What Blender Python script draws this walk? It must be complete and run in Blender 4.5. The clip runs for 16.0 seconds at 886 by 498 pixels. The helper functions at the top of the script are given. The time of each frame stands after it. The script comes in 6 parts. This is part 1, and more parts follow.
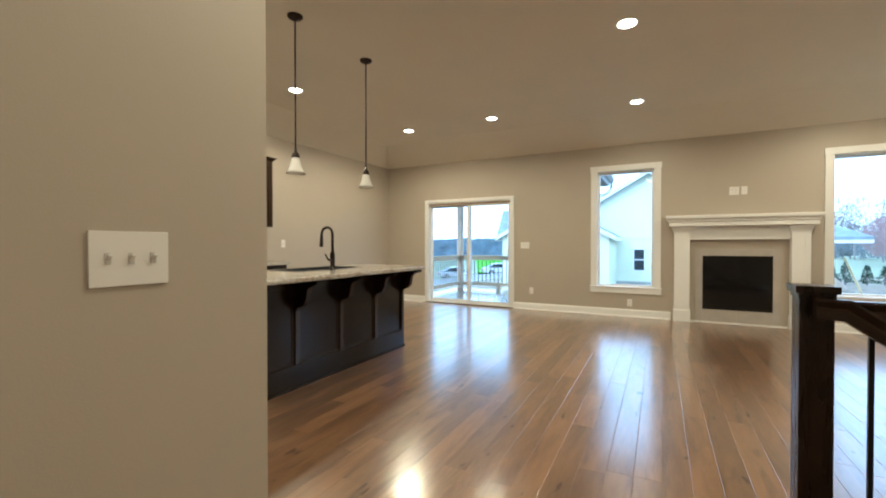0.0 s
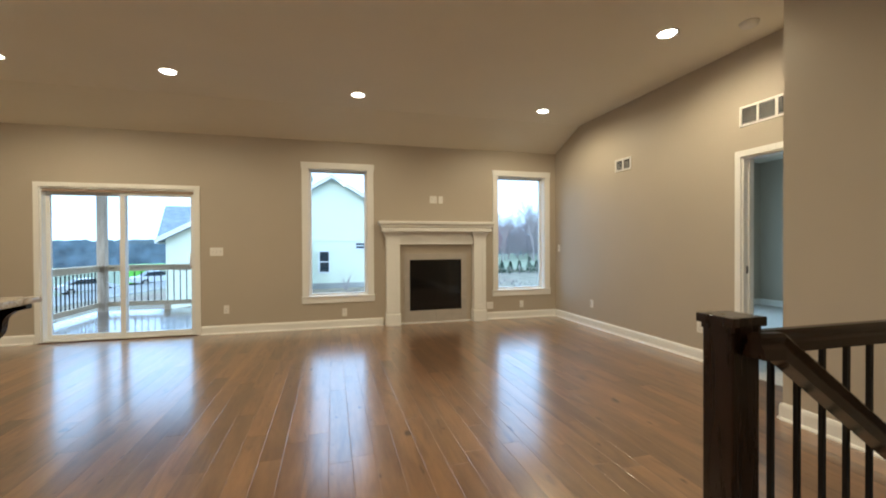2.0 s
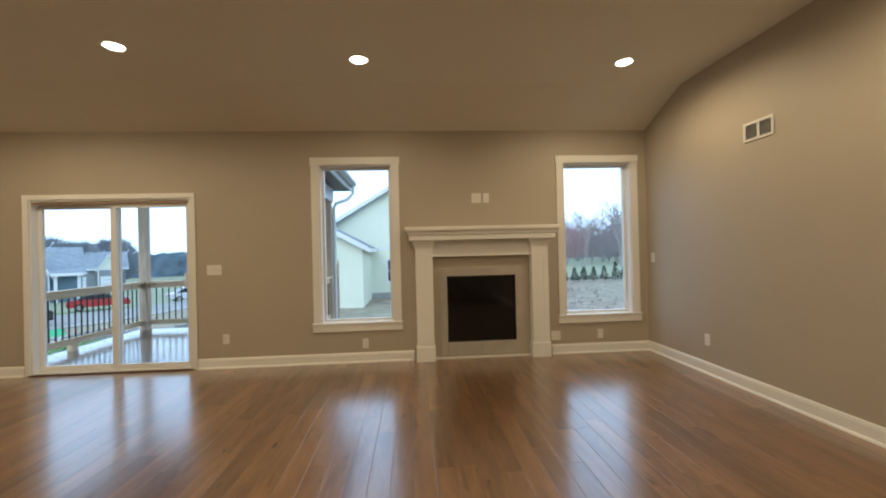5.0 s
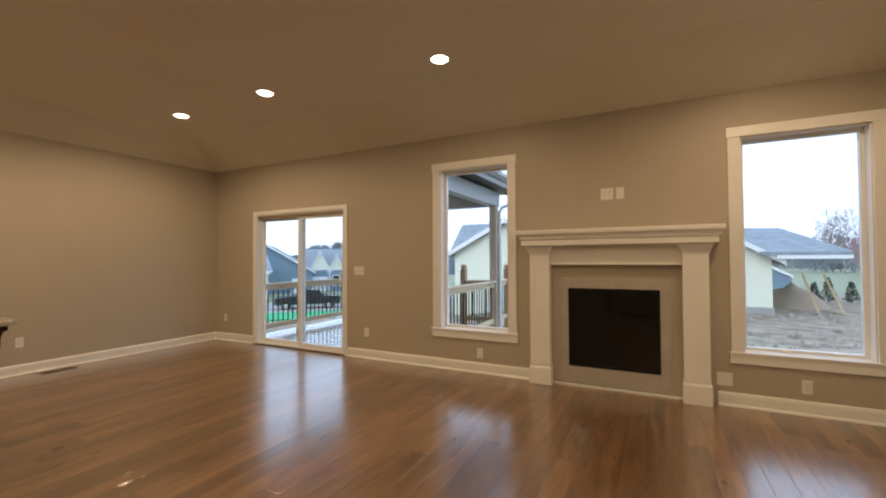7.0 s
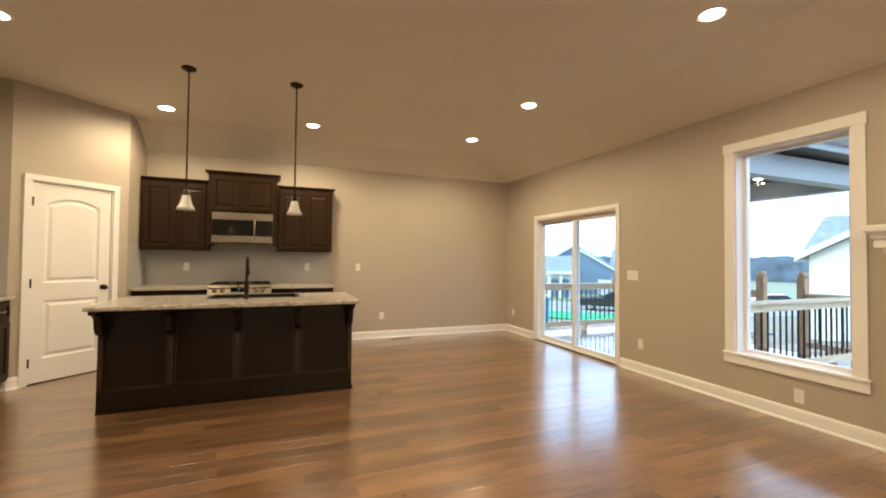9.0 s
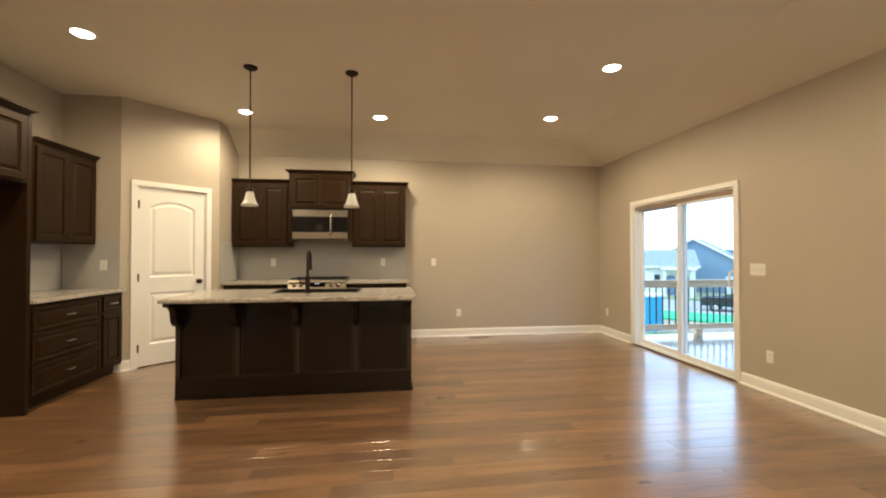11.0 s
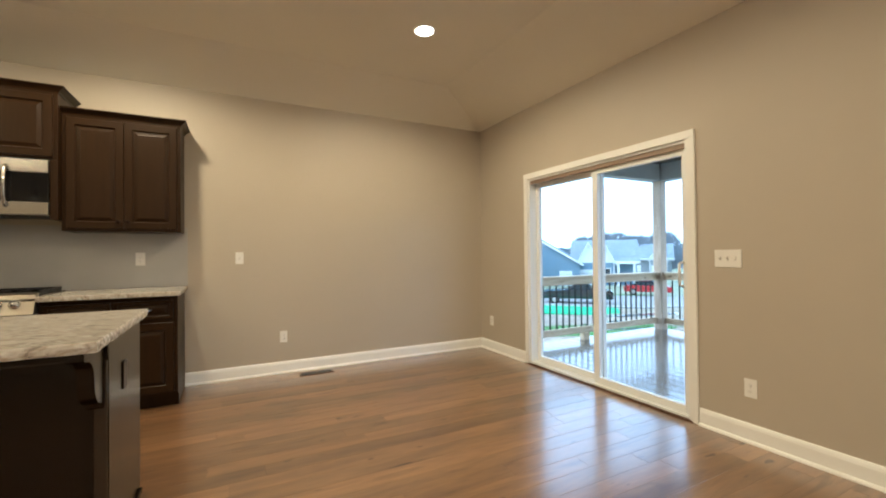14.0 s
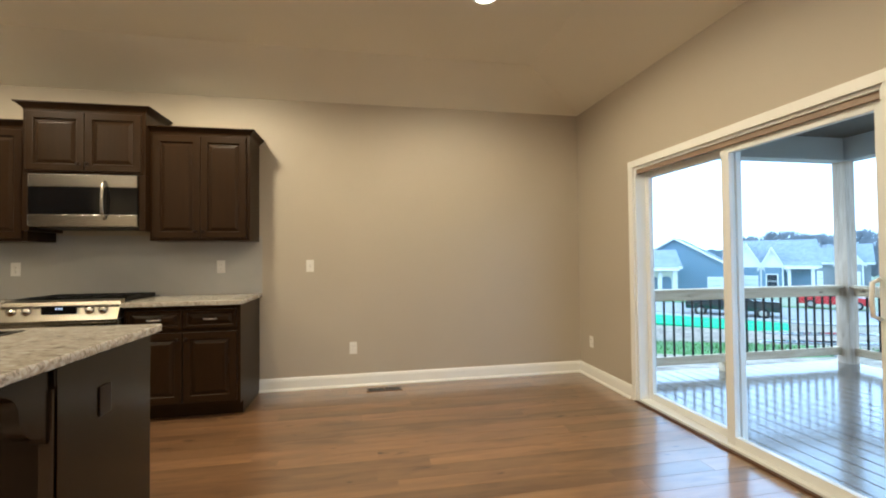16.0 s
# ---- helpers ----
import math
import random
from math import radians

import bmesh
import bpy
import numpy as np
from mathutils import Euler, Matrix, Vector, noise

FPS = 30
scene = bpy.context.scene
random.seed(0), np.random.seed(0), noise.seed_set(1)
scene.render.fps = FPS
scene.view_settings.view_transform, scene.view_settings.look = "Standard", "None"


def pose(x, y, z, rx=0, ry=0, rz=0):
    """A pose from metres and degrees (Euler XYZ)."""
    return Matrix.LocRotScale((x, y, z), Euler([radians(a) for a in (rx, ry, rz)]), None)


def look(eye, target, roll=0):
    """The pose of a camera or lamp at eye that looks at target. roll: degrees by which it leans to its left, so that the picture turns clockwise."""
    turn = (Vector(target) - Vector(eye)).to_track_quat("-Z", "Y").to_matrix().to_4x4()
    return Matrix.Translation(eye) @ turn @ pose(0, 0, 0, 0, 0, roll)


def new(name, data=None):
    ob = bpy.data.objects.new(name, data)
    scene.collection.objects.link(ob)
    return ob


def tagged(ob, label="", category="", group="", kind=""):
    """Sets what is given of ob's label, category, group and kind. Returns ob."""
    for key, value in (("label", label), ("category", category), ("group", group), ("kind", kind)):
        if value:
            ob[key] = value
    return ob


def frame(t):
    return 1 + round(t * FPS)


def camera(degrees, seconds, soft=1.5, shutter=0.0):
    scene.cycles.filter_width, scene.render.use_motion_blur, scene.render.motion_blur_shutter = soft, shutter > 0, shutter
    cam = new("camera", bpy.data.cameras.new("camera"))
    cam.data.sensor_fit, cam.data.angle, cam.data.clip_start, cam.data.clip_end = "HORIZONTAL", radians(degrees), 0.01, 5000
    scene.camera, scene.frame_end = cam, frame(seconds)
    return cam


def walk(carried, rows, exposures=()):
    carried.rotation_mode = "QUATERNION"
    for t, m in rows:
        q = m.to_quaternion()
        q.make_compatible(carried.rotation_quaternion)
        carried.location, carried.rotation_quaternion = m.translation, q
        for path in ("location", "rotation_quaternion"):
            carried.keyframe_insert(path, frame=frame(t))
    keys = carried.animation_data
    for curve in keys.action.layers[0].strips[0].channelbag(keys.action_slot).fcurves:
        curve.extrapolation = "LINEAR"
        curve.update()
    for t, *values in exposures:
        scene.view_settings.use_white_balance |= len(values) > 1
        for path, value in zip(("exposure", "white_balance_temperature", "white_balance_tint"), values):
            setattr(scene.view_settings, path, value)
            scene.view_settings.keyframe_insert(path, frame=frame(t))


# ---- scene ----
cam = camera(93.9, 16.0, soft=2.0)
PATH = [
    (0, (0.151, 0.209, 1.15), (-0.775, 1.981, 1.128), -0.0),
    (0.5, (-0.051, 0.409, 1.166), (-0.58, 2.338, 1.146), -0.0),
    (1, (-0.216, 0.651, 1.18), (-0.358, 2.645, 1.159), -0.2),
    (1.5, (-0.372, 0.868, 1.195), (-0.154, 2.856, 1.174), -0.2),
    (2, (-0.442, 1.121, 1.207), (0.078, 3.052, 1.189), -0.3),
    (2.5, (-0.435, 1.431, 1.203), (0.301, 3.291, 1.189), -0.3),
    (3, (-0.413, 1.702, 1.199), (0.416, 3.522, 1.189), -0.4),
    (3.5, (-0.337, 1.925, 1.235), (0.43, 3.772, 1.229), -0.6),
    (4, (-0.156, 2.113, 1.26), (0.435, 4.024, 1.264), -0.7),
    (4.2, (-0.071, 2.171, 1.288), (0.427, 4.108, 1.287), -0.9),
    (6.5, (1.23, 2.979, 1.278), (0.634, 4.888, 1.325), -0.6),
    (7, (1.518, 3.052, 1.289), (0.605, 4.831, 1.336), -0.3),
    (7.5, (1.657, 3.168, 1.281), (0.425, 4.743, 1.34), -0.2),
    (8, (1.715, 3.324, 1.318), (0.197, 4.624, 1.365), 0.3),
    (8.5, (1.776, 3.428, 1.332), (0.048, 4.434, 1.375), 0.5),
    (9, (1.817, 3.446, 1.314), (-0.04, 4.187, 1.36), 0.6),
    (9.5, (1.838, 3.464, 1.29), (-0.091, 3.99, 1.337), 0.5),
    (12, (0.953, 4.261, 1.279), (-1.03, 4.515, 1.303), -0.1),
    (12.5, (0.568, 4.37, 1.296), (-1.395, 4.753, 1.311), -0.2),
    (13, (0.18, 4.483, 1.247), (-1.738, 5.049, 1.265), -0.3),
    (13.5, (-0.169, 4.534, 1.188), (-2.018, 5.296, 1.21), -0.3),
    (14, (-0.442, 4.564, 1.186), (-2.218, 5.482, 1.208), -0.6),
    (14.5, (-0.569, 4.692, 1.17), (-2.314, 5.669, 1.194), -0.7),
    (15, (-0.609, 4.921, 1.201), (-2.368, 5.874, 1.227), -0.9),
    (15.5, (-0.675, 5.032, 1.194), (-2.527, 5.786, 1.226), -0.8),
    (16, (-0.807, 5.195, 1.228), (-2.774, 5.552, 1.269), -0.6),
]
EXPOSURES = [
    (0, -0.03, 4850, 1),
    (1.5, -0.05, 4900, 1),
    (2.5, -0.68, 5550, 6),
    (4, -0.72, 5650, 5),
    (6.5, -0.87, 5950, 12),
    (7.5, -0.62, 6400, 16),
    (8.0, -0.16, 6250, 14),
    (8.5, -0.02, 5950, 11),
    (9.5, 0.02, 5700, 8),
    (12, 0.06, 5500, 6),
    (14, -0.02, 5250, 4),
    (16, 0.0, 5150, 3),
]
walk(cam, [(t, look(eye, target, roll)) for t, eye, target, roll in PATH], EXPOSURES)

# ---- light ----
world = bpy.data.worlds.new("overcast sky")
scene.world = world
world.use_nodes = True
wt = world.node_tree
sky = wt.nodes.new("ShaderNodeTexSky")
sky.sky_type = "NISHITA"
sky.sun_disc = False
sky.sun_elevation, sky.sun_rotation = radians(28), radians(200)
sky.dust_density = 4.0
cloud = wt.nodes.new("ShaderNodeMix")
cloud.data_type = "RGBA"
cloud.inputs["Factor"].default_value = 0.7
cloud.inputs["B"].default_value = (27.0, 32.5, 40.0, 1)
wt.links.new(sky.outputs["Color"], cloud.inputs["A"])
wt.links.new(cloud.outputs["Result"], wt.nodes["Background"].inputs["Color"])
wt.nodes["Background"].inputs["Strength"].default_value = 0.126
sun = new("sun", bpy.data.lights.new("sun", "SUN"))
sun.data.energy, sun.data.angle, sun.data.color = 0.7, radians(25), (1.0, 0.96, 0.9)
sun.matrix_world = look((0, 0, 0), (0.3, 1.0, -0.6))

CEIL = 3.02
WALLTOP = 2.737
CANS = [(-3.78, 2.22), (-3.76, 3.84), (-3.51, 6.0), (-2.06, 6.0), (-0.12, 6.2), (2.34, 6.2), (-0.1, 4.05), (2.36, 4.07), (-2.06, 1.55), (-0.1, 1.7), (1.5, -0.6)]
CAN_WATTS = 36
CAN_POWER = [0.85, 1.4, 1.12, 0.4, 0.5, 0.95, 0.95, 1.15, 0.85, 1, 1]
WARM = (1.0, 0.725, 0.405)
for (cx, cy), k in zip(CANS, CAN_POWER):
    lamp = new("can_lamp", bpy.data.lights.new("can_lamp", "SPOT"))
    lamp.data.energy, lamp.data.color, lamp.data.shadow_soft_size = CAN_WATTS * 4 * k, WARM, 0.09
    lamp.data.spot_size, lamp.data.spot_blend = radians(176), 0.6
    lamp.location = (cx, cy, CEIL - 0.025)


bed = new("bedroom_window_light", bpy.data.lights.new("bedroom_window_light", "AREA"))
bed.data.shape, bed.data.size, bed.data.size_y = "RECTANGLE", 1.5, 1.6
bed.data.energy, bed.data.color = 66, (0.70, 0.92, 1.0)
bed.matrix_world = look((5.4, 7.38, 1.35), (5.4, 3.0, 1.0))


# ---- materials ----
def mat(name, color, rough=0.6, metal=0.0, var=0.08, scale=6.0, bump=0.02, bscale=60.0, spec=0.5, color2=None, coat=0.0):
    m = bpy.data.materials.new(name)
    m.use_nodes = True
    n, l = m.node_tree.nodes, m.node_tree.links
    b = n["Principled BSDF"]
    tc = n.new("ShaderNodeTexCoord")
    a = n.new("ShaderNodeTexNoise")
    a.inputs["Scale"].default_value, a.inputs["Detail"].default_value = scale, 6
    l.new(tc.outputs["Object"], a.inputs["Vector"])
    mix = n.new("ShaderNodeMix")
    mix.data_type = "RGBA"
    c2 = color2 or tuple(c * (1 - var * 2) for c in color)
    mix.inputs["A"].default_value = (*c2, 1)
    mix.inputs["B"].default_value = (*color, 1)
    ramp = n.new("ShaderNodeMapRange")
    ramp.inputs["From Min"].default_value, ramp.inputs["From Max"].default_value = 0.3, 0.7
    l.new(a.outputs["Fac"], ramp.inputs["Value"])
    l.new(ramp.outputs["Result"], mix.inputs["Factor"])
    l.new(mix.outputs["Result"], b.inputs["Base Color"])
    b.inputs["Roughness"].default_value, b.inputs["Metallic"].default_value = rough, metal
    b.inputs["Specular IOR Level"].default_value = spec
    b.inputs["Coat Weight"].default_value = coat
    if bump:
        f = n.new("ShaderNodeTexNoise")
        f.inputs["Scale"].default_value, f.inputs["Detail"].default_value = bscale, 4
        l.new(tc.outputs["Object"], f.inputs["Vector"])
        bp = n.new("ShaderNodeBump")
        bp.inputs["Strength"].default_value, bp.inputs["Distance"].default_value = min(1, bump * 10), 0.003
        l.new(f.outputs["Fac"], bp.inputs["Height"])
        l.new(bp.outputs["Normal"], b.inputs["Normal"])
    return m


def wood(name, dark, light, rough=0.4, axis="Z", scale=1.0, island=False, spread=0.0, knots=False, bump=0.15, coat=0.0, stretch=9.0, ior=1.5, spec=0.5, streak=False):
    """Grain along an axis; spread varies pieces by Object Info or by island."""
    m = bpy.data.materials.new(name)
    m.use_nodes = True
    n, l = m.node_tree.nodes, m.node_tree.links
    b = n["Principled BSDF"]
    tc = n.new("ShaderNodeTexCoord")
    mp = n.new("ShaderNodeMapping")
    s = {"X": (1, stretch, stretch), "Y": (stretch, 1, stretch), "Z": (stretch, stretch, 1)}[axis]
    mp.inputs["Scale"].default_value = tuple(v * scale for v in s)
    rnd_src = None
    if spread or island:
        if island:
            g = n.new("ShaderNodeNewGeometry")
            rnd_src = g.outputs["Random Per Island"]
        else:
            g = n.new("ShaderNodeObjectInfo")
            rnd_src = g.outputs["Random"]
        comb = n.new("ShaderNodeCombineXYZ")
        mul = n.new("ShaderNodeMath")
        mul.operation = "MULTIPLY"
        mul.inputs[1].default_value = 37.0
        l.new(rnd_src, mul.inputs[0])
        for k in "XYZ":
            l.new(mul.outputs[0], comb.inputs[k])
        l.new(comb.outputs[0], mp.inputs["Location"])
    l.new(tc.outputs["Object"], mp.inputs["Vector"])
    a = n.new("ShaderNodeTexNoise")
    a.inputs["Scale"].default_value, a.inputs["Detail"].default_value, a.inputs["Distortion"].default_value = 2.2, 8, 0.6
    l.new(mp.outputs["Vector"], a.inputs["Vector"])
    fine = n.new("ShaderNodeTexNoise")
    fine.inputs["Scale"].default_value, fine.inputs["Detail"].default_value = 14.0, 5
    l.new(mp.outputs["Vector"], fine.inputs["Vector"])
    add = n.new("ShaderNodeMath")
    add.operation = "MULTIPLY_ADD"
    add.inputs[1].default_value = 0.35
    l.new(fine.outputs["Fac"], add.inputs[0])
    l.new(a.outputs["Fac"], add.inputs[2])
    rg = n.new("ShaderNodeMapRange")
    rg.inputs["From Min"].default_value, rg.inputs["From Max"].default_value = 0.45, 0.9
    l.new(add.outputs[0], rg.inputs["Value"])
    mix = n.new("ShaderNodeMix")
    mix.data_type = "RGBA"
    mix.inputs["A"].default_value, mix.inputs["B"].default_value = (*dark, 1), (*light, 1)
    l.new(rg.outputs["Result"], mix.inputs["Factor"])
    out = mix.outputs["Result"]
    if knots:
        v = n.new("ShaderNodeTexNoise")
        v.inputs["Scale"].default_value, v.inputs["Detail"].default_value = 5.0, 2
        mk = n.new("ShaderNodeMapping")
        mk.inputs["Scale"].default_value = {"Y": (3.0, 1.0, 1), "Z": (2, 2, 1), "X": (1, 2, 2)}[axis]
        l.new(tc.outputs["Object"], mk.inputs["Vector"])
        if rnd_src:
            l.new(comb.outputs[0], mk.inputs["Location"])
        l.new(mk.outputs["Vector"], v.inputs["Vector"])
        kr = n.new("ShaderNodeMapRange")
        kr.inputs["From Min"].default_value, kr.inputs["From Max"].default_value = 0.69, 0.76
        l.new(v.outputs["Fac"], kr.inputs["Value"])
        km = n.new("ShaderNodeMix")
        km.data_type = "RGBA"
        km.inputs["B"].default_value = (dark[0] * 0.35, dark[1] * 0.3, dark[2] * 0.3, 1)
        l.new(kr.outputs["Result"], km.inputs["Factor"])
        l.new(out, km.inputs["A"])
        out = km.outputs["Result"]
    if streak:
        sn = n.new("ShaderNodeTexNoise")
        sn.inputs["Scale"].default_value, sn.inputs["Detail"].default_value, sn.inputs["Distortion"].default_value = 1.5, 5, 1.2
        ms = n.new("ShaderNodeMapping")
        ms.inputs["Scale"].default_value = (7.0, 0.9, 1.0)
        l.new(tc.outputs["Object"], ms.inputs["Vector"])
        if rnd_src:
            l.new(comb.outputs[0], ms.inputs["Location"])
        l.new(ms.outputs["Vector"], sn.inputs["Vector"])
        sr = n.new("ShaderNodeMapRange")
        sr.inputs["From Min"].default_value, sr.inputs["From Max"].default_value, sr.inputs["To Max"].default_value = 0.57, 0.68, 0.55
        l.new(sn.outputs["Fac"], sr.inputs["Value"])
        sm = n.new("ShaderNodeMix")
        sm.data_type = "RGBA"
        sm.inputs["B"].default_value = (dark[0] * 0.6, dark[1] * 0.58, dark[2] * 0.6, 1)
        l.new(sr.outputs["Result"], sm.inputs["Factor"])
        l.new(out, sm.inputs["A"])
        out = sm.outputs["Result"]
    if spread and rnd_src:
        hsv = n.new("ShaderNodeHueSaturation")
        vr = n.new("ShaderNodeMapRange")
        vr.inputs["To Min"].default_value, vr.inputs["To Max"].default_value = 1 - spread, 1 + spread
        l.new(rnd_src, vr.inputs["Value"])
        l.new(vr.outputs["Result"], hsv.inputs["Value"])
        l.new(out, hsv.inputs["Color"])
        out = hsv.outputs["Color"]
    l.new(out, b.inputs["Base Color"])
    rr = n.new("ShaderNodeMapRange")
    rr.inputs["To Min"].default_value, rr.inputs["To Max"].default_value = rough - 0.02, rough + 0.03
    l.new(a.outputs["Fac"], rr.inputs["Value"])
    l.new(rr.outputs["Result"], b.inputs["Roughness"])
    b.inputs["Specular IOR Level"].default_value = spec
    b.inputs["Coat Weight"].default_value = coat
    b.inputs["Coat Roughness"].default_value = 0.12 if coat < 0.5 else 0.18
    b.inputs["Coat IOR"].default_value = ior
    bp = n.new("ShaderNodeBump")
    bp.inputs["Strength"].default_value, bp.inputs["Distance"].default_value = bump, 0.002
    l.new(add.outputs[0], bp.inputs["Height"])
    l.new(bp.outputs["Normal"], b.inputs["Normal"])
    return m


def glow(name, color, strength):
    m = bpy.data.materials.new(name)
    m.use_nodes = True
    b = m.node_tree.nodes["Principled BSDF"]
    b.inputs["Base Color"].default_value = (0.8, 0.8, 0.8, 1)
    b.inputs["Emission Color"].default_value = (*color, 1)
    b.inputs["Emission Strength"].default_value = strength
    return m


def granite_mat():
    m = bpy.data.materials.new("granite")
    m.use_nodes = True
    n, l = m.node_tree.nodes, m.node_tree.links
    b = n["Principled BSDF"]
    tc = n.new("ShaderNodeTexCoord")
    a = n.new("ShaderNodeTexNoise")
    a.inputs["Scale"].default_value, a.inputs["Detail"].default_value, a.inputs["Distortion"].default_value = 30, 10, 1.6
    s = n.new("ShaderNodeTexNoise")
    s.inputs["Scale"].default_value, s.inputs["Detail"].default_value, s.inputs["Roughness"].default_value = 55, 6, 0.7
    v = n.new("ShaderNodeTexVoronoi")
    v.inputs["Scale"].default_value = 90
    vein = n.new("ShaderNodeMapping")
    vein.inputs["Scale"].default_value, vein.inputs["Rotation"].default_value = (1.6, 0.55, 1.0), (0, 0, 0.25)
    l.new(tc.outputs["Object"], vein.inputs["Vector"])
    for k in (a, s, v):
        l.new(vein.outputs["Vector"], k.inputs["Vector"])
    r1 = n.new("ShaderNodeValToRGB")
    e = r1.color_ramp.elements
    e[0].position, e[0].color = 0.33, (0.24, 0.205, 0.17, 1)
    e[1].position, e[1].color = 0.68, (0.56, 0.54, 0.50, 1)
    q = r1.color_ramp.elements.new(0.46)
    q.color = (0.42, 0.37, 0.31, 1)
    l.new(a.outputs["Fac"], r1.inputs["Fac"])
    r2 = n.new("ShaderNodeMapRange")
    r2.inputs["From Min"].default_value, r2.inputs["From Max"].default_value = 0.60, 0.68
    l.new(s.outputs["Fac"], r2.inputs["Value"])
    mx = n.new("ShaderNodeMix")
    mx.data_type = "RGBA"
    mx.inputs["B"].default_value = (0.14, 0.115, 0.095, 1)
    l.new(r2.outputs["Result"], mx.inputs["Factor"])
    l.new(r1.outputs["Color"], mx.inputs["A"])
    l.new(mx.outputs["Result"], b.inputs["Base Color"])
    b.inputs["Roughness"].default_value = 0.16
    return m


def glass_mat():
    m = bpy.data.materials.new("window glass")
    m.use_nodes = True
    n, l = m.node_tree.nodes, m.node_tree.links
    n.remove(n["Principled BSDF"])
    tr, gl, fr, mx = (n.new("ShaderNode" + k) for k in ("BsdfTransparent", "BsdfGlossy", "LayerWeight", "MixShader"))
    tr.inputs["Color"].default_value = (0.95, 0.975, 0.98, 1)
    gl.inputs["Roughness"].default_value = 0.0
    pw, ma = n.new("ShaderNodeMath"), n.new("ShaderNodeMath")
    pw.operation, ma.operation = "POWER", "MULTIPLY_ADD"
    pw.inputs[1].default_value = 5.0
    ma.inputs[1].default_value, ma.inputs[2].default_value = 0.5, 0.025
    l.new(fr.outputs["Facing"], pw.inputs[0])
    l.new(pw.outputs[0], ma.inputs[0])
    l.new(ma.outputs[0], mx.inputs[0])
    l.new(tr.outputs[0], mx.inputs[1])
    l.new(gl.outputs[0], mx.inputs[2])
    l.new(mx.outputs[0], n["Material Output"].inputs["Surface"])
    return m


PAINT = mat("wall paint", (0.46, 0.405, 0.325), 0.55, var=0.02, scale=1.5, bump=0.012, bscale=180)
CEILP = mat("ceiling paint", (0.78, 0.735, 0.62), 0.7, var=0.02, scale=1.2, bump=0.05, bscale=90)
WHITE = mat("white trim paint", (0.84, 0.83, 0.80), 0.32, var=0.02, scale=3, bump=0.01, bscale=40)
VINYL = mat("white vinyl", (0.82, 0.83, 0.82), 0.35, var=0.01, bump=0.0)
PLASTIC = mat("white plastic", (0.80, 0.78, 0.74), 0.3, var=0.01, bump=0.0)
SLOT = mat("dark slot", (0.03, 0.03, 0.03), 0.6, bump=0.0)
CAB = wood("dark stained cabinet wood", (0.0195, 0.0094, 0.0035), (0.0255, 0.0124, 0.0044), 0.36, "Z", 1.6, bump=0.005, spec=0.17)
CABX = wood("dark stained cabinet wood across", (0.0195, 0.0094, 0.0035), (0.0255, 0.0124, 0.0044), 0.36, "Y", 1.6, bump=0.005, spec=0.17)
RAILW = wood("dark stained rail wood", (0.007, 0.0034, 0.0022), (0.022, 0.0105, 0.006), 0.25, "X", 1.6, bump=0.06, coat=0.15, spec=0.3)
NEWW = wood("dark stained newel wood", (0.007, 0.0034, 0.0022), (0.02, 0.0095, 0.0055), 0.27, "Z", 1.6, bump=0.06, coat=0.1, spec=0.3)
FLOORM = wood("hickory plank", (0.140, 0.072, 0.034), (0.268, 0.147, 0.066), 0.30, "Y", 0.55, spread=0.24, knots=True, bump=0.015, stretch=7.0, coat=1.0, ior=1.8, streak=True)
FLOORI = wood("hickory plank far", (0.140, 0.072, 0.034), (0.268, 0.147, 0.066), 0.30, "Y", 0.55, island=True, spread=0.24, knots=True, bump=0.015, stretch=7.0, coat=1.0, ior=1.8, streak=True)
SUBF = mat("plank edge", (0.10, 0.05, 0.028), 0.5)
ISLE = wood("near-black island wood", (0.008, 0.0044, 0.0025), (0.0115, 0.0064, 0.0036), 0.22, "Z", 1.6, bump=0.008, spec=0.35)
# paler than ISLE: window highlights on the edges are put into the colour
BEADM = mat("island moulding with painted highlight", (0.026, 0.016, 0.0095), 0.24, var=0.05, bump=0.0, spec=0.65)
BRONZE = mat("oil rubbed bronze", (0.035, 0.024, 0.02), 0.35, 0.8, var=0.1, bump=0.0)
IRON = mat("black iron", (0.012, 0.012, 0.013), 0.4, 0.6, bump=0.0)
NICKEL = mat("brushed nickel", (0.6, 0.57, 0.52), 0.28, 1.0, var=0.05, bump=0.0)
STEEL = mat("stainless steel", (0.58, 0.55, 0.5), 0.22, 1.0, var=0.06, scale=3, bump=0.0)
BLACKG = mat("black glass", (0.006, 0.006, 0.007), 0.08, 0.0, bump=0.0)
FIREB = mat("firebox black", (0.008, 0.008, 0.008), 0.25, 0.0, bump=0.0)
TILE = mat("grey surround tile", (0.47, 0.43, 0.38), 0.35, var=0.08, scale=5, bump=0.02, bscale=30)
SPLASH = mat("grey backsplash", (0.44, 0.43, 0.41), 0.3, var=0.04, scale=4, bump=0.0)
GRANITE = granite_mat()
GLASS = glass_mat()
SHADE = mat("white glass shade", (0.85, 0.84, 0.8), 0.25, bump=0.0)
LAMP = glow("lamp disc", (1.0, 0.83, 0.6), 26.0)
CLOCK = glow("clock digits", (0.35, 0.6, 1.0), 0.8)
CARPET = mat("pale carpet", (0.62, 0.59, 0.55), 0.95, var=0.12, scale=25, bump=0.1, bscale=300)
DECKW = wood("wet deck board", (0.06, 0.05, 0.042), (0.15, 0.125, 0.10), 0.12, "X", 1.2, spread=0.2, bump=0.08, coat=1.0, ior=1.5)
